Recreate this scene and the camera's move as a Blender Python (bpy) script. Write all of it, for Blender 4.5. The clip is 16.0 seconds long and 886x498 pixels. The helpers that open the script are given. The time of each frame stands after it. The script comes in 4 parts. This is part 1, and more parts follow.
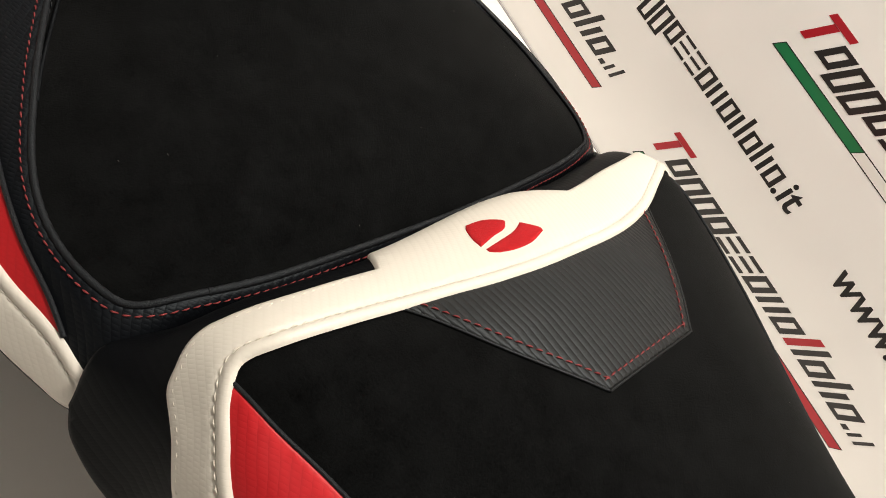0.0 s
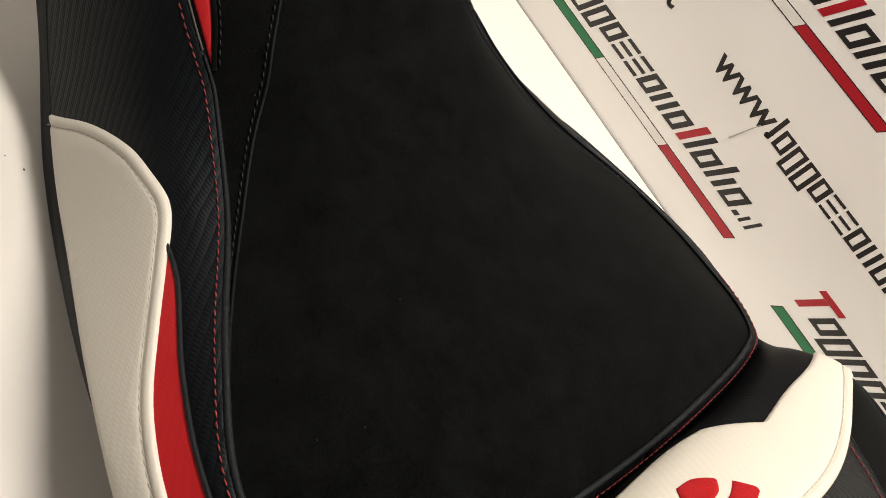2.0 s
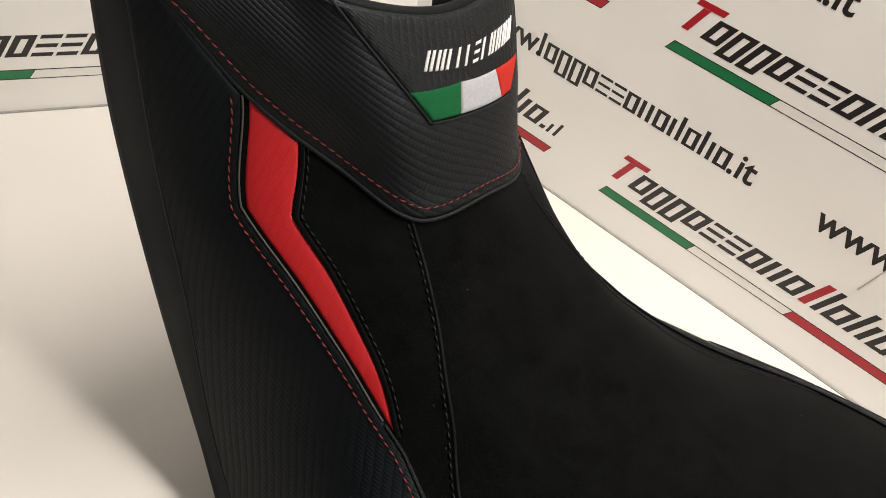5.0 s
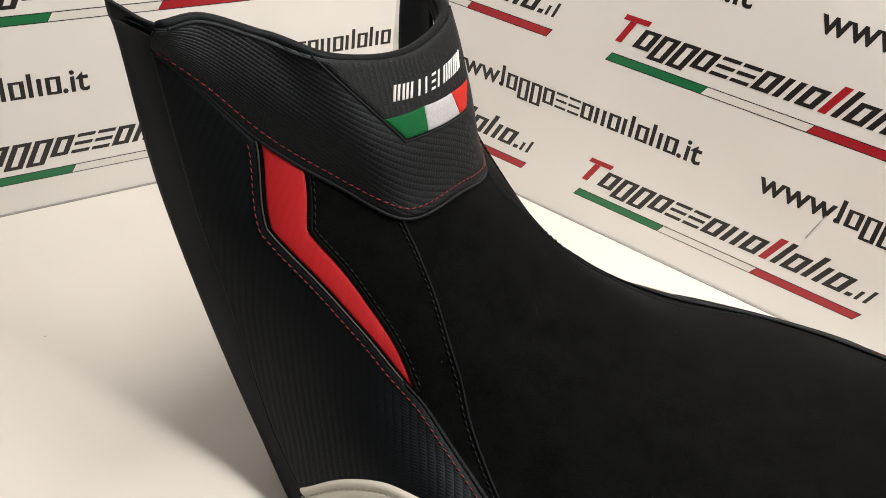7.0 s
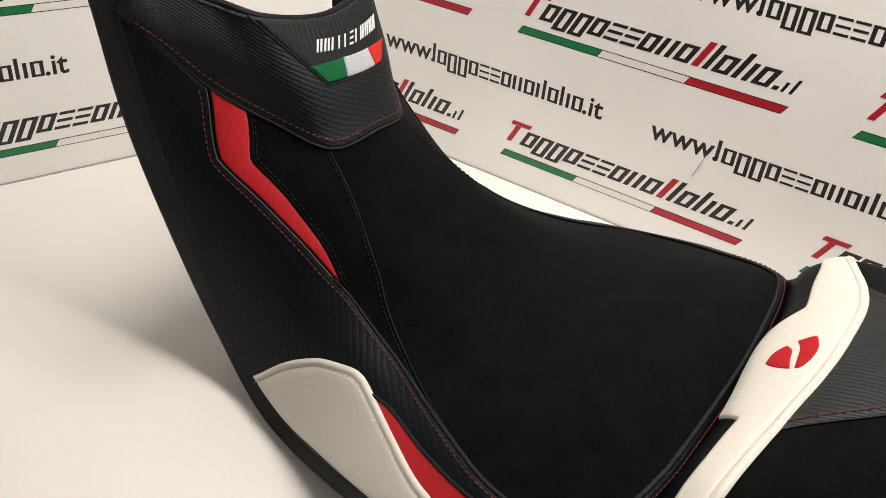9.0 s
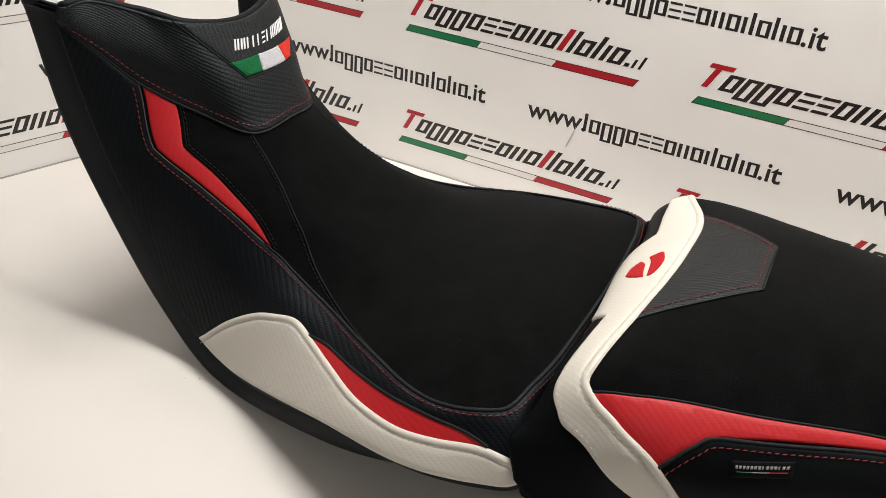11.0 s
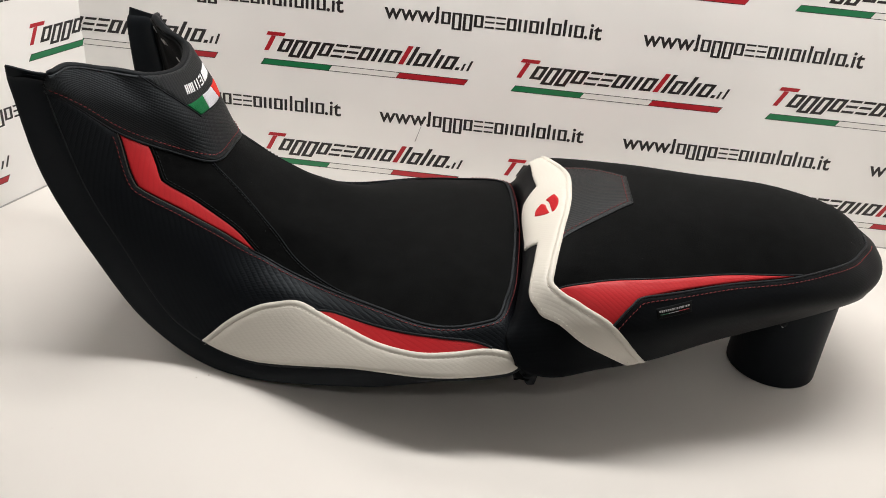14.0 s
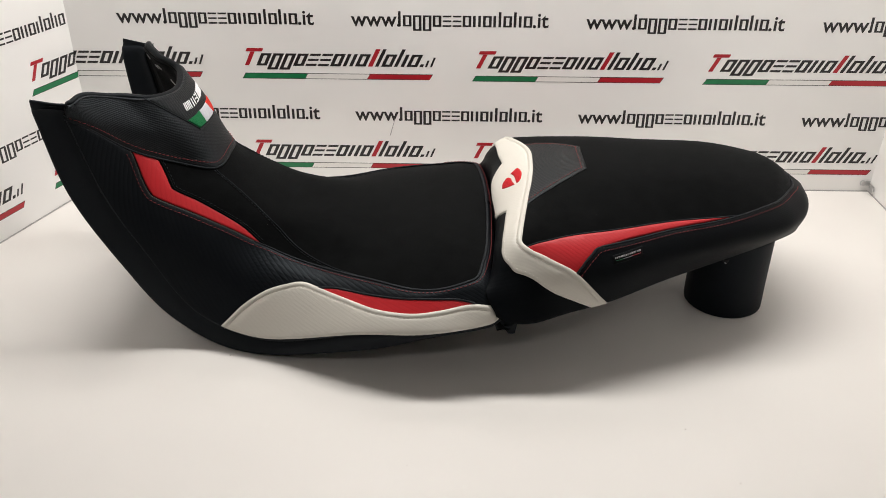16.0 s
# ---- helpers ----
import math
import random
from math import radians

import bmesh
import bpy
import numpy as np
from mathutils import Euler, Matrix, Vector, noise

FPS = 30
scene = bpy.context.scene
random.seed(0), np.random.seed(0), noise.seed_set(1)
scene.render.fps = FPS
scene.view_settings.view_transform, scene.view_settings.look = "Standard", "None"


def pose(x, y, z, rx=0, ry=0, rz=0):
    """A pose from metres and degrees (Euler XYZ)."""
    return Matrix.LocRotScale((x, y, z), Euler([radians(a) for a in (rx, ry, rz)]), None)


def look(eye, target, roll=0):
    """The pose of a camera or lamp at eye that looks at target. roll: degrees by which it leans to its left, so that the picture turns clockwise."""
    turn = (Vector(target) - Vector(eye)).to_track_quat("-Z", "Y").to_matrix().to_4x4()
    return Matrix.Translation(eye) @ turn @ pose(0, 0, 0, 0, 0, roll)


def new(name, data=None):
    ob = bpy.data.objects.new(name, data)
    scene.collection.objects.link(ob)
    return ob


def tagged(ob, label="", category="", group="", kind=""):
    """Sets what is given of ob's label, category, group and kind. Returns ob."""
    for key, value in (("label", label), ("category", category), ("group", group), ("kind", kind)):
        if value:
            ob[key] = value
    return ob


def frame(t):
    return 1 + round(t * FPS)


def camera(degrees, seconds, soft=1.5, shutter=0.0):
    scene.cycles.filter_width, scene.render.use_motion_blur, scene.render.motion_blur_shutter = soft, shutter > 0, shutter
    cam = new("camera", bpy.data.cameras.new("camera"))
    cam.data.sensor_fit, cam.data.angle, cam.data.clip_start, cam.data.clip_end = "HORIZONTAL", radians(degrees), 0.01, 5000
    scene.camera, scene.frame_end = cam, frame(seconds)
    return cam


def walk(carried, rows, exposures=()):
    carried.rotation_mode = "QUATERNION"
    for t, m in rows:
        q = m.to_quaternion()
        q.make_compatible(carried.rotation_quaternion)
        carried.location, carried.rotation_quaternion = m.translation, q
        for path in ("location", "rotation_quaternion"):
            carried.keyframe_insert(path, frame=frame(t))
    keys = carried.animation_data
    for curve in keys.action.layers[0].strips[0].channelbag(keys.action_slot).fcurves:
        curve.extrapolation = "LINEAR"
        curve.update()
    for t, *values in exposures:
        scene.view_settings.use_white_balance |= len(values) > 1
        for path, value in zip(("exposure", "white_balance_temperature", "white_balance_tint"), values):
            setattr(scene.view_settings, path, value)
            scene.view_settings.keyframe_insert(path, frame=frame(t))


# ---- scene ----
from mathutils import geometry

EXPOSURES = ((0.0, 0.15, 6650, 10), (1.5, 0.05, 6750, 10), (3.0, 0.01, 6650, 10), (7.0, 0.02, 6450, 10), (10.0, 0.02, 6300, 10), (12.5, 0.04, 6200, 10), (16.0, -0.10, 6100, 10))
cam = camera(56.1, 16.0, soft=0.9)
PATH = [
    (0, (0.475, -0.063, 0.463), (0.187, 1.271, -1.0), 49.4),
    (0.5, (0.435, -0.064, 0.46), (0.122, 1.259, -1.007), 49.4),
    (1, (0.4, -0.069, 0.457), (0.057, 1.248, -1.009), 48.8),
    (1.5, (0.37, -0.07, 0.455), (-0.016, 1.235, -1.011), 46.7),
    (2, (0.344, -0.069, 0.452), (-0.083, 1.231, -1.006), 44.2),
    (2.5, (0.309, -0.066, 0.455), (-0.147, 1.229, -0.999), 41.7),
    (3, (0.285, -0.066, 0.452), (-0.236, 1.238, -0.971), 37.1),
    (3.5, (0.26, -0.067, 0.451), (-0.328, 1.244, -0.94), 32.6),
    (4, (0.246, -0.072, 0.453), (-0.42, 1.254, -0.888), 27.8),
    (4.5, (0.234, -0.076, 0.457), (-0.495, 1.271, -0.829), 22.8),
    (7, (0.318, -0.165, 0.501), (-0.559, 1.223, -0.642), 7.9),
    (7.5, (0.346, -0.183, 0.504), (-0.544, 1.205, -0.628), 7.0),
    (8, (0.377, -0.21, 0.51), (-0.508, 1.193, -0.607), 6.9),
    (8.5, (0.407, -0.229, 0.513), (-0.464, 1.189, -0.596), 6.7),
    (9, (0.446, -0.252, 0.513), (-0.422, 1.172, -0.591), 6.2),
    (9.5, (0.483, -0.274, 0.515), (-0.385, 1.157, -0.581), 5.9),
    (10, (0.513, -0.292, 0.522), (-0.333, 1.161, -0.562), 5.4),
    (12.5, (0.437, -0.505, 0.564), (0.143, 1.196, -0.447), 7.8),
    (13, (0.403, -0.545, 0.576), (0.204, 1.181, -0.415), 7.5),
    (13.5, (0.369, -0.585, 0.581), (0.259, 1.159, -0.392), 6.7),
    (14, (0.332, -0.624, 0.581), (0.287, 1.127, -0.384), 5.5),
    (14.5, (0.304, -0.65, 0.587), (0.31, 1.095, -0.391), 3.9),
    (15, (0.299, -0.677, 0.597), (0.343, 1.065, -0.384), 2.5),
    (15.5, (0.311, -0.713, 0.608), (0.345, 1.032, -0.369), 1.3),
    (16, (0.339, -0.748, 0.619), (0.331, 1.0, -0.352), 0.4),
]
walk(cam, [(t, look(eye, target, roll)) for t, eye, target, roll in PATH], EXPOSURES)

# ---- world and lights ----
world = bpy.data.worlds.new("room_air")
scene.world = world
world.use_nodes = True
world.node_tree.nodes["Background"].inputs[0].default_value = (1.0, 0.93, 0.85, 1)
world.node_tree.nodes["Background"].inputs[1].default_value = 0.02


def area_lamp(name, place, target, size_x, size_y, watts, colour):
    data = bpy.data.lights.new(name, "AREA")
    data.shape, data.size, data.size_y, data.energy, data.color = "RECTANGLE", size_x, size_y, watts, colour
    ob = new(name, data)
    ob.matrix_world = look(place, target)
    return ob


area_lamp("strip_lamp_light", (0.37, 0.36, 1.08), (0.37, 0.60, 0.0), 1.20, 0.14, 15.9, (1.0, 0.93, 0.84))
# unseen fill lamp, added behind the viewpoint to brighten surfaces facing it
area_lamp("front_fill_light", (0.6, -1.6, 1.85), (0.6, -1.59, 0.0), 1.25, 0.16, 6.5, (1.0, 0.93, 0.84))


# ---- materials ----
class Nodes:
    """A material with short ways to add nodes and links."""

    def __init__(self, name, base, rough, metal=0.0, spec=0.5):
        self.mat = bpy.data.materials.new(name)
        self.mat.use_nodes = True
        self.tree = self.mat.node_tree
        self.bsdf = self.tree.nodes["Principled BSDF"]
        self.set("Base Color", (*base, 1))
        self.set("Roughness", rough)
        self.set("Metallic", metal)
        self.set("Specular IOR Level", spec)
        if max(base) < 0.012:                   # black cloth and vinyl reflect a little cooler than the lamps
            self.set("Specular Tint", (0.80, 0.92, 1.0, 1))

    def set(self, key, value):
        self.bsdf.inputs[key].default_value = value

    def add(self, kind, **values):
        node = self.tree.nodes.new(kind)
        for key, value in values.items():
            node.inputs[key.replace("_", " ")].default_value = value
        return node

    def link(self, a, b):
        self.tree.links.new(a, b)

    def math(self, op, a, b=0.0):
        node = self.tree.nodes.new("ShaderNodeMath")
        node.operation = op
        for k, v in enumerate((a, b)):
            if isinstance(v, (int, float)):
                node.inputs[k].default_value = v
            else:
                self.link(v, node.inputs[k])
        return node.outputs[0]

    def place(self, kind="Object"):
        return self.add("ShaderNodeTexCoord").outputs[kind]

    def noise(self, scale, detail=4.0, rough=0.6, where=None):
        node = self.add("ShaderNodeTexNoise", Scale=scale, Detail=detail, Roughness=rough)
        self.link(where or self.place(), node.inputs["Vector"])
        return node.outputs["Fac"]

    def ramp(self, fac, stops):
        node = self.add("ShaderNodeValToRGB")
        band = node.color_ramp
        while len(band.elements) < len(stops):
            band.elements.new(0.5)
        for e, (at, col) in zip(band.elements, stops):
            e.position, e.color = at, (*col, 1)
        self.link(fac, node.inputs[0])
        return node.outputs[0]

    def colour(self, socket):
        self.link(socket, self.bsdf.inputs["Base Color"])

    def rough(self, fac, low, high):
        node = self.add("ShaderNodeMapRange", To_Min=low, To_Max=high)
        self.link(fac, node.inputs["Value"])
        self.link(node.outputs[0], self.bsdf.inputs["Roughness"])

    def bump(self, height, distance, strength=1.0, below=None):
        node = self.add("ShaderNodeBump", Strength=strength, Distance=distance)
        self.link(height, node.inputs["Height"])
        if below is not None:
            self.link(below, node.inputs["Normal"])
        self.link(node.outputs[0], self.bsdf.inputs["Normal"])
        return node.outputs[0]


def plain(name, base, rough, metal=0.0, spread=0.12, scale=60.0, bump=0.0, spec=0.5):
    m = Nodes(name, base, rough, metal, spec)
    f = m.noise(scale)
    lo, hi = [max(0.0, c * (1 - spread)) for c in base], [min(1.0, c * (1 + spread)) for c in base]
    m.colour(m.ramp(f, ((0.3, lo), (0.7, hi))))
    m.rough(m.noise(scale * 0.15), rough * 0.85, min(1.0, rough * 1.15))
    if bump:
        m.bump(m.noise(scale * 6), bump)
    return m.mat


def woven(name, base, rough, rib=0.0034, run=0.0021, depth=0.0004, dark=0.75, spec=0.5, angle=0.0, slant=0.6, keep=0.45):
    """Embossed twill vinyl: rope-like ribs of short slanting floats, in metres of the panel's own layout."""
    m = Nodes(name, base, rough, 0.0, spec)
    uv = m.add("ShaderNodeSeparateXYZ")
    m.link(m.place("UV"), uv.inputs[0])
    c, s = math.cos(math.radians(angle)), math.sin(math.radians(angle))
    over = m.math("SUBTRACT", m.math("MULTIPLY", uv.outputs[1], c), m.math("MULTIPLY", uv.outputs[0], s))
    down = m.math("ADD", m.math("MULTIPLY", uv.outputs[0], c), m.math("MULTIPLY", uv.outputs[1], s))
    row = m.math("DIVIDE", over, rib)
    ridge = m.math("POWER", m.math("ABSOLUTE", m.math("SINE", m.math("MULTIPLY", row, math.pi))), 0.7)
    phase = m.math("ADD", m.math("DIVIDE", down, run), m.math("MULTIPLY", row, slant))
    phase = m.math("ADD", phase, m.math("MULTIPLY", m.math("FLOOR", row), 0.41))
    floats = m.math("POWER", m.math("ABSOLUTE", m.math("SINE", m.math("MULTIPLY", phase, math.pi))), 0.6)
    height = m.math("MULTIPLY", ridge, m.math("ADD", m.math("MULTIPLY", floats, 1 - keep), keep))
    grain = m.noise(1800, 2)
    both = m.math("ADD", height, m.math("MULTIPLY", grain, 0.10))
    m.bump(both, depth)
    stain = m.noise(25, 5)
    tone = m.math("ADD", m.math("MULTIPLY", height, 0.75), m.math("MULTIPLY", stain, 0.25))
    m.colour(m.ramp(tone, ((0.15, [v * dark for v in base]), (0.75, base))))
    m.rough(stain, rough * 0.85, rough * 1.15)
    return m.mat


def suede(name, base):
    m = Nodes(name, base, 0.95, 0.0, 0.02)
    nap, patch = m.noise(900, 3), m.noise(45, 7, 0.75)
    tone = m.math("ADD", m.math("MULTIPLY", nap, 0.45), m.math("MULTIPLY", patch, 0.55))
    m.colour(m.ramp(tone, ((0.34, [c * 0.3 for c in base]), (0.66, [c * 4.0 for c in base]))))
    m.bump(nap, 0.0004, 0.6)
    m.set("Sheen Weight", 0.055)
    m.set("Sheen Roughness", 0.5)
    return m.mat


SUEDE = suede("black_suede", (0.0012, 0.0013, 0.00135))
CARBON = woven("black_weave_vinyl", (0.0034, 0.0040, 0.0055), 0.46, 0.0044, 0.0024, 0.00020, 0.75, 0.18, angle=36, slant=0.8, keep=0.4)
SKIRT_VINYL = woven("skirt_vinyl", (0.0019, 0.0021, 0.0028), 0.50, 0.0044, 0.0024, 0.00007, 0.9, 0.11, angle=20)
COLLAR_VINYL = woven("collar_weave_vinyl", (0.0044, 0.0046, 0.0054), 0.44, 0.0044, 0.0023, 0.00024, 0.7, 0.25, angle=114, slant=0.8, keep=0.45)
GREY_CARBON = woven("grey_weave_vinyl", (0.0066, 0.0066, 0.0070), 0.45, 0.0046, 0.0024, 0.00030, 0.65, 0.20, angle=12, slant=0.8, keep=0.4)
LEATHER = plain("black_leather", (0.0032, 0.0036, 0.0044), 0.5, bump=0.0003, scale=90, spec=0.12)
PATCH_GREY = woven("grey_ribbed_vinyl", (0.0088, 0.0086, 0.0085), 0.42, 0.0038, 0.0022, 0.00030, 0.62, 0.26, keep=0.85)
RED = woven("red_weave_vinyl", (0.50, 0.014, 0.019), 0.46, 0.0044, 0.0024, 0.00007, 0.92, 0.35, keep=0.5, angle=36, slant=0.8)
WHITE = woven("white_weave_vinyl", (0.64, 0.61, 0.545), 0.38, 0.0036, 0.0024, 0.00006, 0.98, 0.45, keep=0.3, angle=36)
PLASTIC = plain("black_plastic", (0.0062, 0.0072, 0.0092), 0.58, scale=120, bump=0.0002, spec=0.16)
THREAD_RED = plain("red_thread", (0.20, 0.019, 0.020), 0.7, scale=900)
THREAD_BLACK = plain("black_thread", (0.010, 0.010, 0.011), 0.6, scale=900, spec=0.3)
THREAD_WHITE = plain("white_thread", (0.70, 0.66, 0.58), 0.6, scale=900)
# white thread of the side panel, darkened to include the stitches' shadow
THREAD_WHITE_SHADED = plain("shaded_white_thread", (0.52, 0.49, 0.43), 0.6, scale=900)
PIPING = plain("black_piping", (0.0095, 0.010, 0.0115), 0.52, bump=0.0005, scale=220, spec=0.24)
CUT_EDGE = plain("grey_cut_edge", (0.060, 0.056, 0.050), 0.7, scale=500)
EMB_RED = plain("red_embroidery", (0.48, 0.010, 0.015), 0.7, scale=700, bump=0.0006, spec=0.2)
FLAG_RED = plain("bright_red_embroidery", (0.60, 0.028, 0.016), 0.7, scale=700, bump=0.0008, spec=0.2)
FLAG_WHITE = plain("white_embroidery", (0.54, 0.54, 0.58), 0.7, scale=700, bump=0.0008, spec=0.2)
FLAG_GREEN = plain("green_embroidery", (0.003, 0.125, 0.035), 0.7, scale=700, bump=0.0008, spec=0.2)
LETTER_WHITE = plain("white_lettering_thread", (0.78, 0.77, 0.78), 0.6, scale=700, bump=0.0004)
SHADE_LINE = plain("grey_shade_line", (0.34, 0.33, 0.32), 0.5)
LINT = plain("lint_fibre", (0.16, 0.15, 0.14), 0.8, scale=900)
STEEL = plain("brushed_steel", (0.60, 0.60, 0.60), 0.3, metal=1.0)
PRINT_BLACK = plain("black_print", (0.018, 0.016, 0.016), 0.35, spread=0.05)
PRINT_RED = plain("red_print", (0.40, 0.012, 0.022), 0.35, spread=0.05)
PRINT_GREEN = plain("green_print", (0.010, 0.17, 0.060), 0.35, spread=0.05)
PRINT_WHITE = plain("white_print", (0.80, 0.78, 0.75), 0.35, spread=0.02)
ROOM_PAINT = plain("room_paint", (0.30, 0.285, 0.265), 0.8, spread=0.04, scale=4)
FLOOR_GREY = plain("floor_grey", (0.22, 0.20, 0.19), 0.6, spread=0.15, scale=8)


def banner_sheet():
    m = Nodes("white_banner_sheet", (0.80, 0.78, 0.76), 0.38)
    wide, fine = m.noise(3.0, 3), m.noise(40, 4)
    m.colour(m.ramp(wide, ((0.3, (0.82, 0.805, 0.785)), (0.7, (0.88, 0.865, 0.845)))))
    m.rough(fine, 0.30, 0.42)
    m.bump(wide, 0.012, 0.5)
    return m.mat


def table_top():
    m = Nodes("white_table_laminate", (0.80, 0.77, 0.73), 0.42)
    wide, fine = m.noise(2.5, 3), m.noise(150, 5)
    m.colour(m.ramp(wide, ((0.3, (0.77, 0.74, 0.70)), (0.7, (0.82, 0.79, 0.75)))))
    m.rough(fine, 0.36, 0.5)
    return m.mat


BANNER, TABLE = banner_sheet(), table_top()


# ---- the seat's form: guide rails from the middle line out to the hem, lofted both ways ----
def seat_middle(x):
    return 0.2545 + 0.022 * (x + 0.1)


# each rail: (x, half width, z) from the front to the back
RIDER_RAILS = (
    ((0.001, 0, 0.288), (0.032, 0, 0.248), (0.057, 0, 0.205), (0.090, 0, 0.176), (0.130, 0, 0.150), (0.170, 0, 0.136), (0.215, 0, 0.130), (0.265, 0, 0.130), (0.325, 0, 0.134), (0.380, 0, 0.131), (0.399, 0, 0.118), (0.400, 0, 0.060)),
    ((-0.012, 0.060, 0.296), (0.022, 0.050, 0.250), (0.049, 0.048, 0.202), (0.080, 0.058, 0.175), (0.120, 0.066, 0.148), (0.165, 0.068, 0.132), (0.212, 0.080, 0.124), (0.265, 0.095, 0.125), (0.325, 0.120, 0.130), (0.377, 0.120, 0.130), (0.397, 0.112, 0.118), (0.400, 0.110, 0.060)),
    ((-0.045, 0.085, 0.306), (-0.012, 0.080, 0.262), (0.010, 0.071, 0.218), (0.045, 0.085, 0.181), (0.088, 0.094, 0.148), (0.125, 0.104, 0.118), (0.185, 0.126, 0.104), (0.255, 0.1665, 0.1095), (0.320, 0.192, 0.1125), (0.371, 0.187, 0.1235), (0.391, 0.167, 0.119), (0.405, 0.168, 0.060)),
    ((-0.068, 0.110, 0.315), (-0.048, 0.107, 0.281), (-0.034, 0.102, 0.245), (-0.014, 0.110, 0.190), (0.040, 0.115, 0.142), (0.090, 0.130, 0.095), (0.165, 0.1525, 0.088), (0.250, 0.194, 0.0915), (0.320, 0.210, 0.102), (0.375, 0.2065, 0.1085), (0.398, 0.200, 0.099), (0.409, 0.198, 0.060)),
    ((-0.078, 0.136, 0.3125), (-0.082, 0.136, 0.303), (-0.083, 0.133, 0.290), (-0.062, 0.128, 0.200), (-0.028, 0.130, 0.130), (0.030, 0.143, 0.047), (0.120, 0.173, 0.0248), (0.240, 0.2156, 0.0620), (0.325, 0.2332, 0.0732), (0.385, 0.2206, 0.0745), (0.407, 0.209, 0.0805), (0.410, 0.196, 0.058)),
    ((-0.114, 0.144, 0.318), (-0.115, 0.142, 0.308), (-0.116, 0.137, 0.290), (-0.102, 0.131, 0.200), (-0.060, 0.132, 0.112), (-0.005, 0.137, 0.032), (0.090, 0.170, 0.004), (0.235, 0.214, 0.036), (0.325, 0.218, 0.055), (0.390, 0.205, 0.062), (0.415, 0.195, 0.066), (0.418, 0.190, 0.052)),
)
PILLION_RAILS = (
    ((0.402, 0, 0.114), (0.4015, 0, 0.150), (0.430, 0, 0.177), (0.470, 0, 0.193), (0.530, 0, 0.201), (0.610, 0, 0.204), (0.690, 0, 0.203), (0.750, 0, 0.194), (0.777, 0, 0.184), (0.791, 0, 0.172), (0.793, 0, 0.170)),
    ((0.402, 0.080, 0.114), (0.4045, 0.080, 0.150), (0.431, 0.080, 0.174), (0.470, 0.090, 0.190), (0.530, 0.090, 0.197), (0.610, 0.080, 0.198), (0.690, 0.070, 0.197), (0.750, 0.050, 0.187), (0.776, 0.032, 0.180), (0.790, 0.017, 0.171), (0.793, 0.0, 0.169)),
    ((0.393, 0.165, 0.118), (0.3995, 0.165, 0.148), (0.4265, 0.168, 0.170), (0.465, 0.172, 0.174), (0.525, 0.165, 0.173), (0.605, 0.142, 0.173), (0.690, 0.123, 0.172), (0.744, 0.091, 0.171), (0.775, 0.053, 0.170), (0.789, 0.029, 0.168), (0.794, 0.0, 0.167)),
    ((0.384, 0.203, 0.113), (0.408, 0.203, 0.125), (0.435, 0.200, 0.140), (0.470, 0.205, 0.143), (0.530, 0.197, 0.140), (0.605, 0.170, 0.145), (0.690, 0.142, 0.148), (0.758, 0.108, 0.147), (0.795, 0.068, 0.148), (0.810, 0.036, 0.149), (0.8155, 0.0, 0.150)),
    ((0.397, 0.221, 0.092), (0.411, 0.225, 0.085), (0.440, 0.223, 0.083), (0.479, 0.212, 0.089), (0.530, 0.200, 0.098), (0.600, 0.165, 0.106), (0.680, 0.130, 0.115), (0.745, 0.095, 0.118), (0.788, 0.062, 0.115), (0.803, 0.034, 0.112), (0.809, 0.0, 0.111)),
)


def spline_weights(n, q):
    """Catmull-Rom weights of n knots at the places q, as rows."""
    q = np.clip(np.asarray(q, float), 0, n - 1)
    i = np.minimum(q.astype(int), n - 2)
    f = q - i
    w = np.zeros((len(q), n + 2))
    r = np.arange(len(q))
    w[r, i] = (-f + 2 * f * f - f ** 3) / 2
    w[r, i + 1] = (2 - 5 * f * f + 3 * f ** 3) / 2
    w[r, i + 2] = (f + 4 * f * f - 3 * f ** 3) / 2
    w[r, i + 3] = (-f * f + f ** 3) / 2
    out = w[:, 1:-1].copy()          # ends carried on in a straight line
    out[:, 0] += 2 * w[:, 0]
    out[:, 1] -= w[:, 0]
    out[:, -1] += 2 * w[:, -1]
    out[:, -2] -= w[:, -1]
    return out


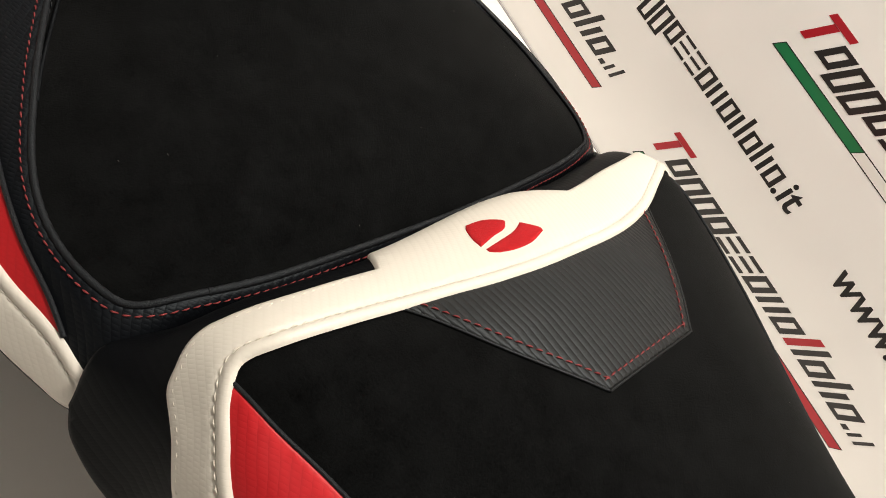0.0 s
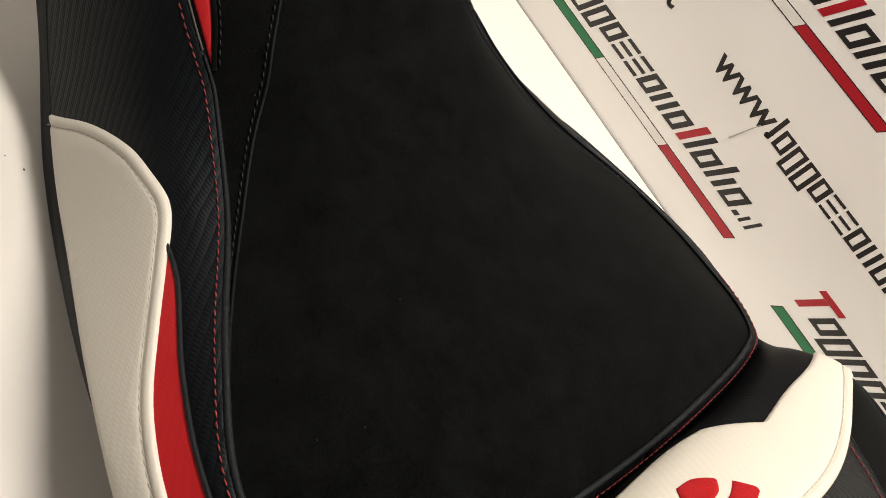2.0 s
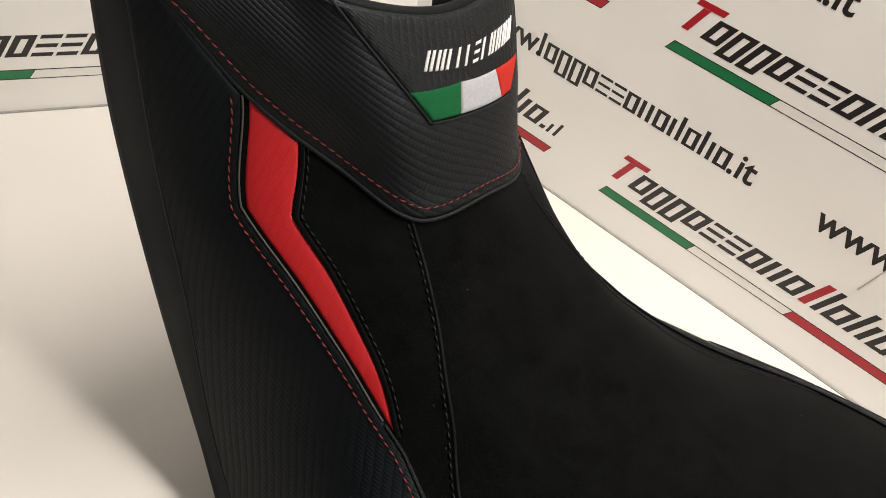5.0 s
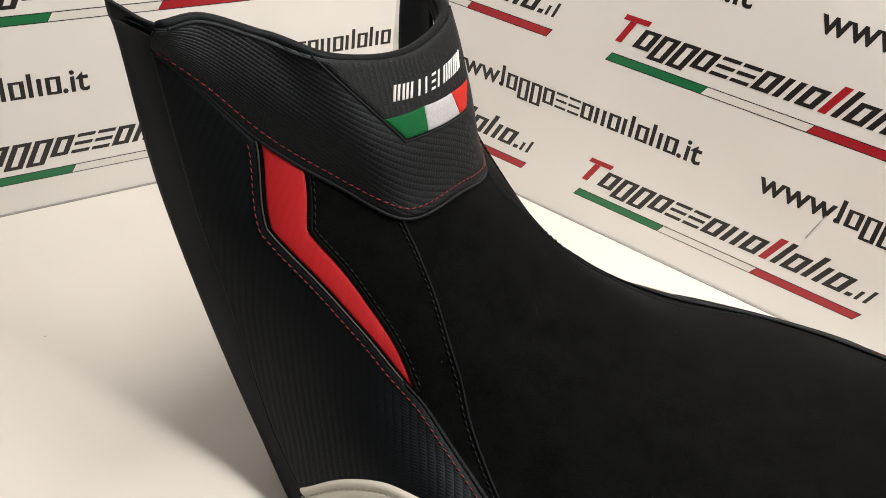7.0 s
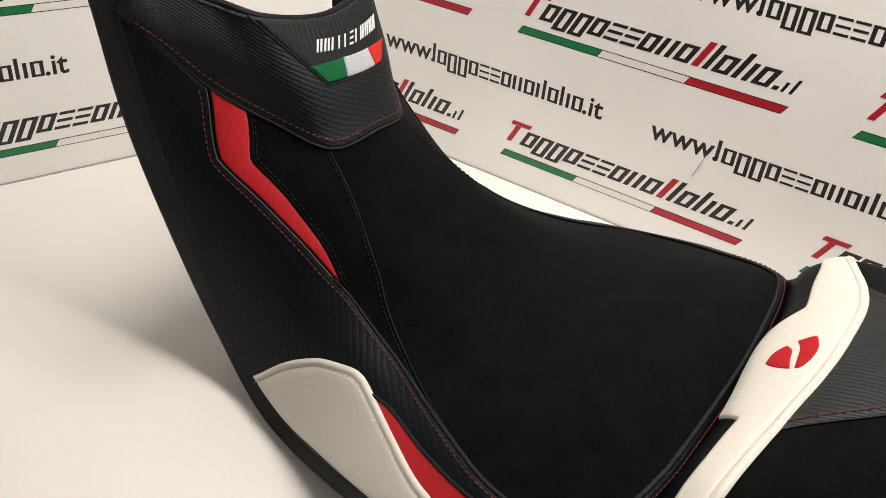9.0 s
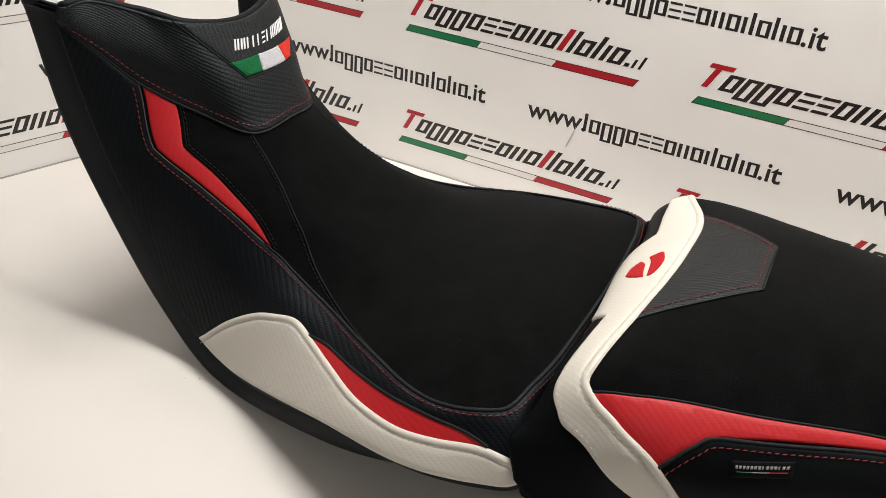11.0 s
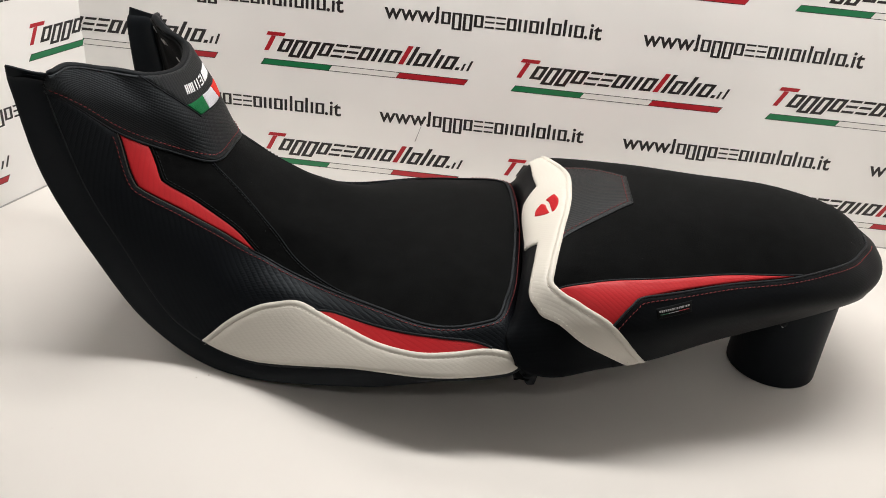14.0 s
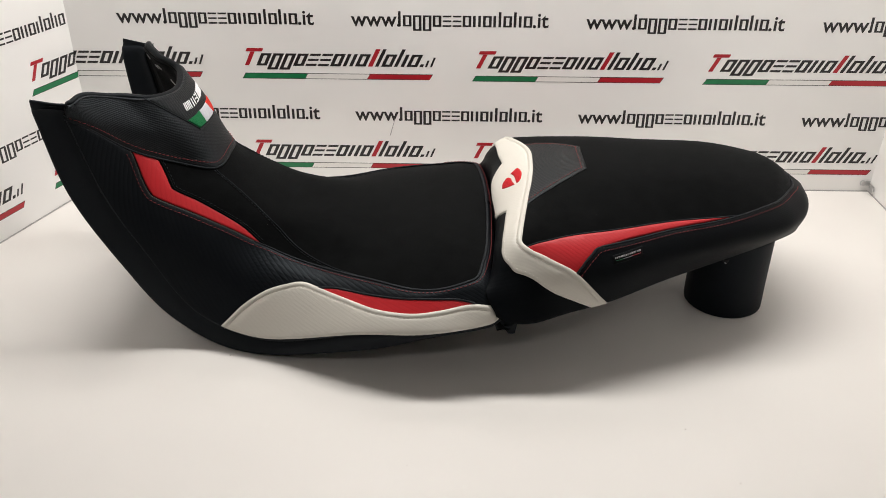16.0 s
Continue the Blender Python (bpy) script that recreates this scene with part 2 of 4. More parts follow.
class Loft:
    def __init__(self, rails, lean, spread, swell=()):
        """lean, spread: how far the far side sinks and widens, as (x, value) steps along the length; swell: (rail, station, out, up) of its own."""
        r = np.array(rails, float)
        mirrored = r[:0:-1].copy()
        x = mirrored[:, :, 0]
        mirrored[:, :, 2] -= 2 * np.interp(x, *zip(*lean)) * mirrored[:, :, 1]
        mirrored[:, :, 1] *= np.interp(x, *zip(*spread))
        for rail, station, out, up in swell:
            mirrored[len(rails) - 1 - rail, station, 1:] += (out, up)
        mirrored[:, :, 1] *= -1
        self.net = np.concatenate([mirrored, r])     # far hem ... middle ... near hem
        self.half = len(rails) - 1
        self.stations = r.shape[1]
        self.tables = None

    def at(self, s, u, lift=0.0):
        """Places on the form: s counts stations from the front, u counts rails, near side positive."""
        s, u = np.asarray(s, float), np.asarray(u, float)
        a = spline_weights(self.stations, s)
        b = spline_weights(len(self.net), u + self.half)
        p = np.einsum("ki,kj,jic->kc", a, b, self.net)
        out = np.stack([p[:, 0], seat_middle(p[:, 0]) - p[:, 1], p[:, 2]], 1)
        lift = np.broadcast_to(np.asarray(lift, float), s.shape)
        if np.any(lift != 0):
            e = 0.01
            ds = self.at(np.minimum(s + e, self.stations - 1), u) - self.at(np.maximum(s - e, 0), u)
            du = self.at(s, np.minimum(u + e, self.half)) - self.at(s, np.maximum(u - e, -self.half))
            n = np.cross(du, ds)
            n /= np.maximum(np.linalg.norm(n, axis=1, keepdims=True), 1e-9)
            out = out + n * lift[:, None]
        return out


RIDER = Loft(RIDER_RAILS, ((-0.1, 0.035), (-0.03, 0.02), (0.02, -0.012), (0.06, -0.0145), (0.12, -0.025), (0.18, -0.024), (0.25, -0.007), (0.32, 0.006), (0.39, 0.021)),
             ((-0.1, 1.10), (-0.03, 1.09), (0.02, 0.985), (0.06, 0.87), (0.10, 0.875), (0.14, 0.93), (0.18, 0.916), (0.22, 0.903), (0.27, 0.90), (0.32, 0.885), (0.37, 0.855), (0.40, 0.876)), ((2, 4, -0.003, -0.001), (2, 5, 0.003, 0.0035), (2, 6, 0.002, 0.0025)))
PILLION = Loft(PILLION_RAILS, ((0.40, 0.017), (0.45, 0.022), (0.50, 0.020), (0.56, 0.020), (0.62, 0.024), (0.68, 0.031), (0.74, 0.026), (0.79, 0.020)),
               ((0.40, 0.857), (0.44, 0.853), (0.48, 0.83), (0.58, 0.818), (0.65, 0.815), (0.72, 0.90), (0.77, 1.108), (0.80, 1.197)))


# ---- mesh helpers ----
def link_mesh(name, verts, faces, material, parent=None, uvs=None, smooth=True, label=""):
    mesh = bpy.data.meshes.new(name)
    mesh.from_pydata([tuple(map(float, v)) for v in verts], [], [tuple(map(int, f)) for f in faces])
    if uvs is not None:
        layer = mesh.uv_layers.new(name="layout")
        idx = np.zeros(len(mesh.loops), int)
        mesh.loops.foreach_get("vertex_index", idx)
        layer.data.foreach_set("uv", np.asarray(uvs, float)[idx].ravel())
    for m in material if isinstance(material, (list, tuple)) else [material]:
        mesh.materials.append(m)
    mesh.polygons.foreach_set("use_smooth", [smooth] * len(mesh.polygons))
    mesh.update()
    ob = new(name, mesh)
    if parent is not None:
        ob.parent = parent
        ob.matrix_parent_inverse = parent.matrix_world.inverted() if parent.type == "EMPTY" else Matrix()
    if label:
        ob["label"] = label
    return ob


def part(name, bm, material, parent, label="", smooth=False):
    mesh = bpy.data.meshes.new(name)
    bm.to_mesh(mesh)
    bm.free()
    mesh.materials.append(material)
    mesh.polygons.foreach_set("use_smooth", [smooth] * len(mesh.polygons))
    ob = new(name, mesh)
    if parent is not None:
        ob.parent = parent
    if label:
        ob["label"] = label
    return ob


def box(size, centre, bevel=0.0, turn=None):
    bm = bmesh.new()
    bmesh.ops.create_cube(bm, size=1.0, matrix=Matrix.Translation(centre) @ (turn or Matrix()) @ Matrix.Diagonal((*size, 1)))
    if bevel:
        bmesh.ops.bevel(bm, geom=bm.edges[:], offset=bevel, segments=2, affect="EDGES", profile=0.5)
    return bm


def thing(name, place=(0, 0, 0), **tags):
    ob = new(name)
    ob.location = place
    ob.empty_display_size = 0.02
    bpy.context.view_layer.update()
    return tagged(ob, **tags)


# ---- work on the loft ----
def layout(loft, s, u):
    """Flat layout in metres: run along the length at the shoulder, run across from the middle line."""
    if loft.tables is None:
        qs = np.linspace(0, loft.stations - 1, 200)
        p = loft.at(qs, np.full(200, 2.0))
        loft.along = np.concatenate([[0], np.cumsum(np.linalg.norm(np.diff(p, axis=0), axis=1))])
        qu = np.linspace(0, loft.half, 80)
        loft.across = []
        for k in range(loft.stations):
            p = loft.at(np.full(80, float(k)), qu)
            loft.across.append(np.concatenate([[0], np.cumsum(np.linalg.norm(np.diff(p, axis=0), axis=1))]))
        loft.tables = (qs, qu)
    qs, qu = loft.tables
    a = np.interp(s, qs, loft.along)
    k = np.clip(np.asarray(s).astype(int), 0, loft.stations - 2)
    f = np.asarray(s) - k
    rows = np.array(loft.across)
    pos = np.abs(u) / loft.half * 79
    i = np.clip(pos.astype(int), 0, 78)
    g = pos - i
    lo = rows[k, i] * (1 - g) + rows[k, i + 1] * g
    hi = rows[k + 1, i] * (1 - g) + rows[k + 1, i + 1] * g
    return np.stack([a, np.sign(u) * (lo * (1 - f) + hi * f)], 1)


def smooth_run(loft, points, step=0.002, closed=False):
    """An even curve through the given (s, u) points."""
    pts = np.array(points, float)
    if closed:
        pts = np.concatenate([pts[-1:], pts, pts[:2]])
    n = len(pts)
    lo, hi = (1, n - 2) if closed else (0, n - 1)
    q = np.linspace(lo, hi, 60 * max(1, hi - lo))
    c = spline_weights(n, q) @ pts if n > 2 else pts[0] + (pts[1] - pts[0]) * (q[:, None] / (n - 1))
    c[:, 0] = np.clip(c[:, 0], 0, loft.stations - 1)
    c[:, 1] = np.clip(c[:, 1], -loft.half, loft.half)
    p = loft.at(c[:, 0], c[:, 1])
    d = np.concatenate([[0], np.cumsum(np.linalg.norm(np.diff(p, axis=0), axis=1))])
    m = max(2, int(round(d[-1] / step)) + 1)
    w = np.linspace(0, d[-1], m)
    return np.stack([np.interp(w, d, c[:, 0]), np.interp(w, d, c[:, 1])], 1)


def kinked_run(loft, points, corner):
    """Two even curves that meet in a sharp corner at the given point."""
    return np.concatenate([smooth_run(loft, points[:corner + 1]), smooth_run(loft, points[corner:])[1:]])


def local_steps(loft, su):
    e = 0.004
    s, u = su[:, 0], su[:, 1]
    s1, s0 = np.minimum(s + e, loft.stations - 1), np.maximum(s - e, 0)
    u1, u0 = np.minimum(u + e, loft.half), np.maximum(u - e, -loft.half)
    ds = (loft.at(s1, u) - loft.at(s0, u)) / (s1 - s0)[:, None]
    du = (loft.at(s, u1) - loft.at(s, u0)) / (u1 - u0)[:, None]
    n = np.cross(du, ds)
    n /= np.maximum(np.linalg.norm(n, axis=1, keepdims=True), 1e-9)
    return ds, du, n


def shifted(loft, su, metres):
    """The run moved sideways over the surface (to the left of its direction, seen from outside)."""
    ds, du, n = local_steps(loft, su)
    p = loft.at(su[:, 0], su[:, 1])
    t = np.gradient(p, axis=0)
    b = np.cross(n, t)
    b /= np.maximum(np.linalg.norm(b, axis=1, keepdims=True), 1e-9)
    out = su.copy()
    for k in range(len(su)):
        a = np.stack([ds[k], du[k]], 1)
        out[k] += np.clip(np.linalg.lstsq(a, b[k] * metres, rcond=1e-3)[0], -0.4, 0.4)
    out[:, 0] = np.clip(out[:, 0], 0, loft.stations - 1)
    out[:, 1] = np.clip(out[:, 1], -loft.half, loft.half)
    return out


def inside(poly, pts):
    x, y = pts[:, 0], pts[:, 1]
    res = np.zeros(len(pts), bool)
    j = len(poly) - 1
    for i in range(len(poly)):
        xi, yi, xj, yj = *poly[i], *poly[j]
        cross = (yi > y) != (yj > y)
        if yi != yj:
            res ^= cross & (x < (xj - xi) * (y - yi) / (yj - yi) + xi)
        j = i
    return res


def mirrored(runs):
    return tuple(tuple((s, -u) for s, u in run) for run in runs)


def panel(name, loft, runs, material, parent, lift=0.0012, edge=0.002, grid=0.005, label="", base=-0.0006, step=0.002, groove=None):
    """A cover piece laid on the form: its outline is made of smooth runs that meet in corners; groove: (runs, inset) of a sewn furrow."""
    ring = np.concatenate([smooth_run(loft, r, step)[:-1] for r in runs])
    area = np.sum(ring[:, 0] * np.roll(ring[:, 1], -1) - np.roll(ring[:, 0], -1) * ring[:, 1])
    scale = np.array([0.045, 0.05])
    lo, hi = ring.min(0), ring.max(0)
    p3 = loft.at(ring[:, 0], ring[:, 1])
    gs = np.arange(lo[0], hi[0], grid / scale[0])
    gu = np.arange(lo[1], hi[1], grid / scale[1])
    cand = np.stack([a.ravel() for a in np.meshgrid(gs, gu)], 1)
    cand = cand[inside(ring, cand)] if len(cand) else cand
    ring_in = [shifted(loft, np.concatenate([ring, ring[:1]]), w * (1 if area < 0 else -1))[:-1] for w in (edge * 0.35, edge)]
    extra = []
    for w, r in zip((edge * 0.35, edge), ring_in):
        r = r[inside(ring, r)]
        q = loft.at(r[:, 0], r[:, 1])
        near = np.array([np.min(np.linalg.norm(p3 - x, axis=1)) for x in q]) if len(q) else np.zeros(0)
        extra.append(r[near > w * 0.8])
    if len(cand):
        q = loft.at(cand[:, 0], cand[:, 1])
        near = np.array([np.min(np.linalg.norm(p3 - x, axis=1)) for x in q])
        cand = cand[near > edge * 1.3]
    if groove:
        g3, inset = [], groove[1]
        for r in groove[0]:
            line = smooth_run(loft, r, step)
            g3.append(loft.at(line[:, 0], line[:, 1]))
            for w in (inset - 0.0016, inset - 0.0007, inset, inset + 0.0007, inset + 0.0016):
                for side in (-w, w):
                    c = shifted(loft, line, side)
                    c = c[inside(ring, c)]
                    q = loft.at(c[:, 0], c[:, 1])
                    near = np.array([np.min(np.linalg.norm(p3 - x, axis=1)) for x in q]) if len(q) else np.zeros(0)
                    extra.append(c[near > max(edge * 1.2, w * 0.85)])
        g3 = np.concatenate(g3)
        q = loft.at(cand[:, 0], cand[:, 1])
        near = np.array([np.min(np.linalg.norm(g3 - x, axis=1)) for x in q])
        cand = cand[np.abs(near - inset) > 0.0028]
    pts = np.concatenate([ring, *extra, cand])
    n = len(ring)
    flat = [Vector((float(a), float(b))) for a, b in pts * scale * 20]
    res = geometry.delaunay_2d_cdt(flat, [(i, (i + 1) % n) for i in range(n)], [], 1, 1e-6)
    su = np.array([[v.x, v.y] for v in res[0]]) / (scale * 20)
    q = loft.at(su[:, 0], su[:, 1])
    dist = np.array([np.min(np.linalg.norm(p3 - x, axis=1)) for x in q])
    f = np.clip(dist / edge, 0, 1)
    high = base + (lift - base) * np.sqrt(np.maximum(0, 1 - (1 - f) ** 2))
    if groove:
        away = np.array([np.min(np.linalg.norm(g3 - x, axis=1)) for x in q])
        high = high - 0.0009 * np.exp(-((away - groove[1]) / 0.0011) ** 2) + 0.0004 * np.clip((groove[1] - away) / 0.003, 0, 1) * f
    verts = loft.at(su[:, 0], su[:, 1], high)
    faces = []
    for t in res[2]:
        a, b, c = su[t[0]], su[t[1]], su[t[2]]
        turn = (b[0] - a[0]) * (c[1] - a[1]) - (b[1] - a[1]) * (c[0] - a[0])
        faces.append(t if turn < 0 else t[::-1])
    return link_mesh(name, verts, faces, material, parent, layout(loft, su[:, 0], su[:, 1]), True, label)


def frames_along(p, n):
    t = np.gradient(p, axis=0)
    t /= np.maximum(np.linalg.norm(t, axis=1, keepdims=True), 1e-9)
    b = np.cross(n, t)
    b /= np.maximum(np.linalg.norm(b, axis=1, keepdims=True), 1e-9)
    return t, b


def cord(name, loft, su, radius, lift, material, parent, label="", sides=8, wobble=0.0):
    """A round cord lying along a run."""
    p = loft.at(su[:, 0], su[:, 1], lift)
    n = local_steps(loft, su)[2]
    t, b = frames_along(p, n)
    r = radius * (1 + wobble * np.sin(np.arange(len(p)) * 2.1))
    ang = np.linspace(0, 2 * np.pi, sides, endpoint=False)
    verts = (p[:, None] + r[:, None, None] * (np.cos(ang)[None, :, None] * n[:, None] + np.sin(ang)[None, :, None] * b[:, None])).reshape(-1, 3)
    faces = []
    for i in range(len(p) - 1):
        for k in range(sides):
            k2 = (k + 1) % sides
            faces.append((i * sides + k, (i + 1) * sides + k, (i + 1) * sides + k2, i * sides + k2))
    faces += [tuple(range(sides))[::-1], tuple((len(p) - 1) * sides + k for k in range(sides))]
    return link_mesh(name, verts, faces, material, parent, None, True, label)


def stitches(name, loft, su, material, parent, lift=0.0016, length=0.0036, gap=0.0014, radius=0.00043, label=""):
    """A row of single stitches along a run (an evenly spaced curve)."""
    p = loft.at(su[:, 0], su[:, 1], lift)
    n = local_steps(loft, su)[2]
    d = np.concatenate([[0], np.cumsum(np.linalg.norm(np.diff(p, axis=0), axis=1))])
    verts, faces = [], []
    for a in np.arange(0.001, d[-1] - length, length + gap):
        at = [np.array([np.interp(w, d, p[:, c]) for c in range(3)]) for w in (a, a + length * 0.5, a + length)]
        nn = np.array([np.interp(a, d, n[:, c]) for c in range(3)])
        side = np.cross(nn, at[2] - at[0])
        side /= max(np.linalg.norm(side), 1e-9)
        tilt = (at[2] - at[0]) * 0.0 + side * length * 0.06
        base = len(verts)
        for c, r, z, k in ((at[0], 0.35, -0.6, -1), (at[0] * 0.75 + at[2] * 0.25, 1.0, 0.5, -0.5), (at[1], 1.1, 0.8, 0), (at[0] * 0.25 + at[2] * 0.75, 1.0, 0.5, 0.5), (at[2], 0.35, -0.6, 1)):
            o = c + nn * radius * z + tilt * k
            for q in range(5):
                w = 2 * math.pi * q / 5
                verts.append(o + radius * r * (math.cos(w) * nn + math.sin(w) * side))
        for i in range(4):
            for q in range(5):
                q2 = (q + 1) % 5
                faces.append((base + i * 5 + q, base + (i + 1) * 5 + q, base + (i + 1) * 5 + q2, base + i * 5 + q2))
    return link_mesh(name, verts, faces, material, parent, None, True, label)


def shell(name, loft, s0, s1, u0, u1, ns, nu, thick, material, parent, lift=0.0, label="", fade=0, lead=0.0, hem=0):
    """A piece of the form with real thickness; lead: how much later it starts at its inner edge."""
    s, u = [a.ravel() for a in np.meshgrid(np.linspace(s0, s1, ns), np.linspace(u0, u1, nu), indexing="ij")]
    s = s + lead * (s1 - s) / (s1 - s0) * np.abs(u - u1)
    outer = loft.at(s, u, lift)
    depth = thick * (np.clip((s1 - s) / (s1 - fade), 0.02, 1) if fade else np.ones(len(s)))
    if hem:                                     # thins out towards its two hems
        depth = depth * np.clip((hem - np.abs(u)) / 0.6, 0.12, 1)
    inner = loft.at(s, u, lift - depth)
    verts = np.concatenate([outer, inner])
    m = ns * nu
    faces = []
    for i in range(ns - 1):
        for j in range(nu - 1):
            a, b, c, d = i * nu + j, i * nu + j + 1, (i + 1) * nu + j + 1, (i + 1) * nu + j
            faces += [(a, b, c, d), (a + m, d + m, c + m, b + m)]
    rim = [i * nu for i in range(ns)] + [(ns - 1) * nu + j for j in range(1, nu)] + [i * nu + nu - 1 for i in range(ns - 2, -1, -1)] + [j for j in range(nu - 2, 0, -1)]
    for a, b in zip(rim, rim[1:] + rim[:1]):
        faces.append((a, b, b + m, a + m))
    lay = layout(loft, s, u)
    return link_mesh(name, verts, faces, material, parent, np.concatenate([lay, lay]), True, label)


def underside(name, loft, s0, s1, u, ns, drop, material, parent):
    """A closing floor between the two hems."""
    q = np.linspace(s0, s1, ns)
    a, b = loft.at(q, np.full(ns, u)), loft.at(q, np.full(ns, -u))
    cols = []
    for k, f in enumerate(np.linspace(0.02, 0.98, 7)):
        c = a * (1 - f) + b * f
        c[:, 2] += drop * (1 - (2 * f - 1) ** 2) + 0.001
        cols.append(c)
    top = np.stack(cols, 1)
    verts = np.concatenate([top.reshape(-1, 3), (top + np.array([0, 0, 0.003])).reshape(-1, 3)])
    m, nu = ns * 7, 7
    faces = []
    for i in range(ns - 1):
        for j in range(6):
            w = (i * nu + j, i * nu + j + 1, (i + 1) * nu + j + 1, (i + 1) * nu + j)
            faces += [w, tuple(v + m for v in w[::-1])]
    return link_mesh(name, verts, faces, material, parent)

# ---- setting ----
CORNER_L, CORNER_R = (-0.277, 0.600), (1.083, 0.591)
BACK_DIR = Vector((CORNER_R[0] - CORNER_L[0], CORNER_R[1] - CORNER_L[1], 0)).normalized()
LEFT_DIR = Vector((-0.303, -0.953, 0)).normalized()      # from the corner to the viewer's side
RIGHT_DIR = Vector((-0.03, -1.0, 0)).normalized()
WALL_TOP = 0.92


def wall_board(name, start, along, length, label):
    """An upright printed board: start is its corner on the table, along its direction, front face on the seat's side."""
    a = Vector((*start, 0))
    n = Vector((0, 0, 1)).cross(along)
    turn = Matrix((along, n, Vector((0, 0, 1)))).transposed().to_4x4()
    ob = tagged(new(name), label, "display wall", kind="structure")
    ob.matrix_world = Matrix.Translation(a) @ turn
    bpy.context.view_layer.update()
    nx, nz = max(2, int(length / 0.05)), 20
    verts, faces = [], []
    for side in (0.0, 0.012):
        for i in range(nx + 1):
            for k in range(nz + 1):
                verts.append((length * i / nx, side, WALL_TOP * k / nz))
    m = (nx + 1) * (nz + 1)
    for i in range(nx):
        for k in range(nz):
            q = (i * (nz + 1) + k, (i + 1) * (nz + 1) + k, (i + 1) * (nz + 1) + k + 1, i * (nz + 1) + k + 1)
            faces += [q, tuple(v + m for v in q[::-1])]
    rim = [i * (nz + 1) for i in range(nx + 1)] + [nx * (nz + 1) + k for k in range(1, nz + 1)] + [i * (nz + 1) + nz for i in range(nx - 1, -1, -1)] + [k for k in range(nz - 1, 0, -1)]
    for p, q in zip(rim, rim[1:] + rim[:1]):
        faces.append((q, p, p + m, q + m))
    mesh = bpy.data.meshes.new(name)
    mesh.from_pydata(verts, [], faces)
    mesh.materials.append(BANNER)
    sheet = new("printed_sheet", mesh)
    sheet.parent = ob
    return ob


def flat_shapes(name, polys, material, parent, x0, z0, x_range, off=-0.00020, label=""):
    """Flat printed shapes on a board, cut off at the board's ends."""
    verts, faces = [], []
    for poly in polys:
        pts = [(x0 + x, z0 + z) for x, z in poly]
        for bound, sign in ((x_range[0], 1), (x_range[1], -1)):
            out = []
            for (ax, az), (bx, bz) in zip(pts, pts[1:] + pts[:1]):
                ia, ib = (ax - bound) * sign >= 0, (bx - bound) * sign >= 0
                if ia:
                    out.append((ax, az))
                if ia != ib:
                    f = (bound - ax) / (bx - ax)
                    out.append((bound, az + f * (bz - az)))
            pts = out
            if len(pts) < 3:
                break
        if len(pts) < 3:
            continue
        faces.append(tuple(range(len(verts), len(verts) + len(pts))))
        verts += [(x, off, z) for x, z in pts]
    if not verts:
        return None
    mesh = bpy.data.meshes.new(name)
    mesh.from_pydata(verts, [], faces)
    mesh.materials.append(material)
    ob = new(name, mesh)
    ob.parent = parent
    if label:
        ob["label"] = label
    return ob


def slanted(x, w, z0, z1, lean):
    return ((x + lean * z0, z0), (x + w + lean * z0, z0), (x + w + lean * z1, z1), (x + lean * z1, z1))


def strokes(marks, x, advance, z_mid, z_up, z_down, lean, weight):
    """Plain bars for a line of writing that is not spelled out: w open block, d deep block, z two flat bars, n short bar, t tall bar, . dot."""
    out = []
    flat = weight * 0.62
    for code in marks:
        w = advance * (0.52 if code in "nt." else 1.0)
        a, b = x + w * 0.07, x + w * 0.93 - weight
        if code == ".":
            out.append(slanted(x + w * 0.2, weight, 0, weight * 0.8, lean))
        elif code in "nt":
            out.append(slanted(x + w * 0.2, weight, 0, z_up if code == "t" else z_mid, lean))
        elif code == "z":
            for z in (0.0, z_mid / 2 - flat / 2, z_mid - flat):
                out.append(slanted(a, b + weight - a, z, z + flat, lean))
        else:
            foot = z_down if code == "d" else 0.0
            out.append(slanted(a, weight, foot, z_mid, lean))
            out.append(slanted(b, weight, foot, z_mid, lean))
            for z in (foot, z_mid - flat):
                out.append(slanted(a + weight, b - a - weight, z, z + flat, lean))
        x += w
    return out


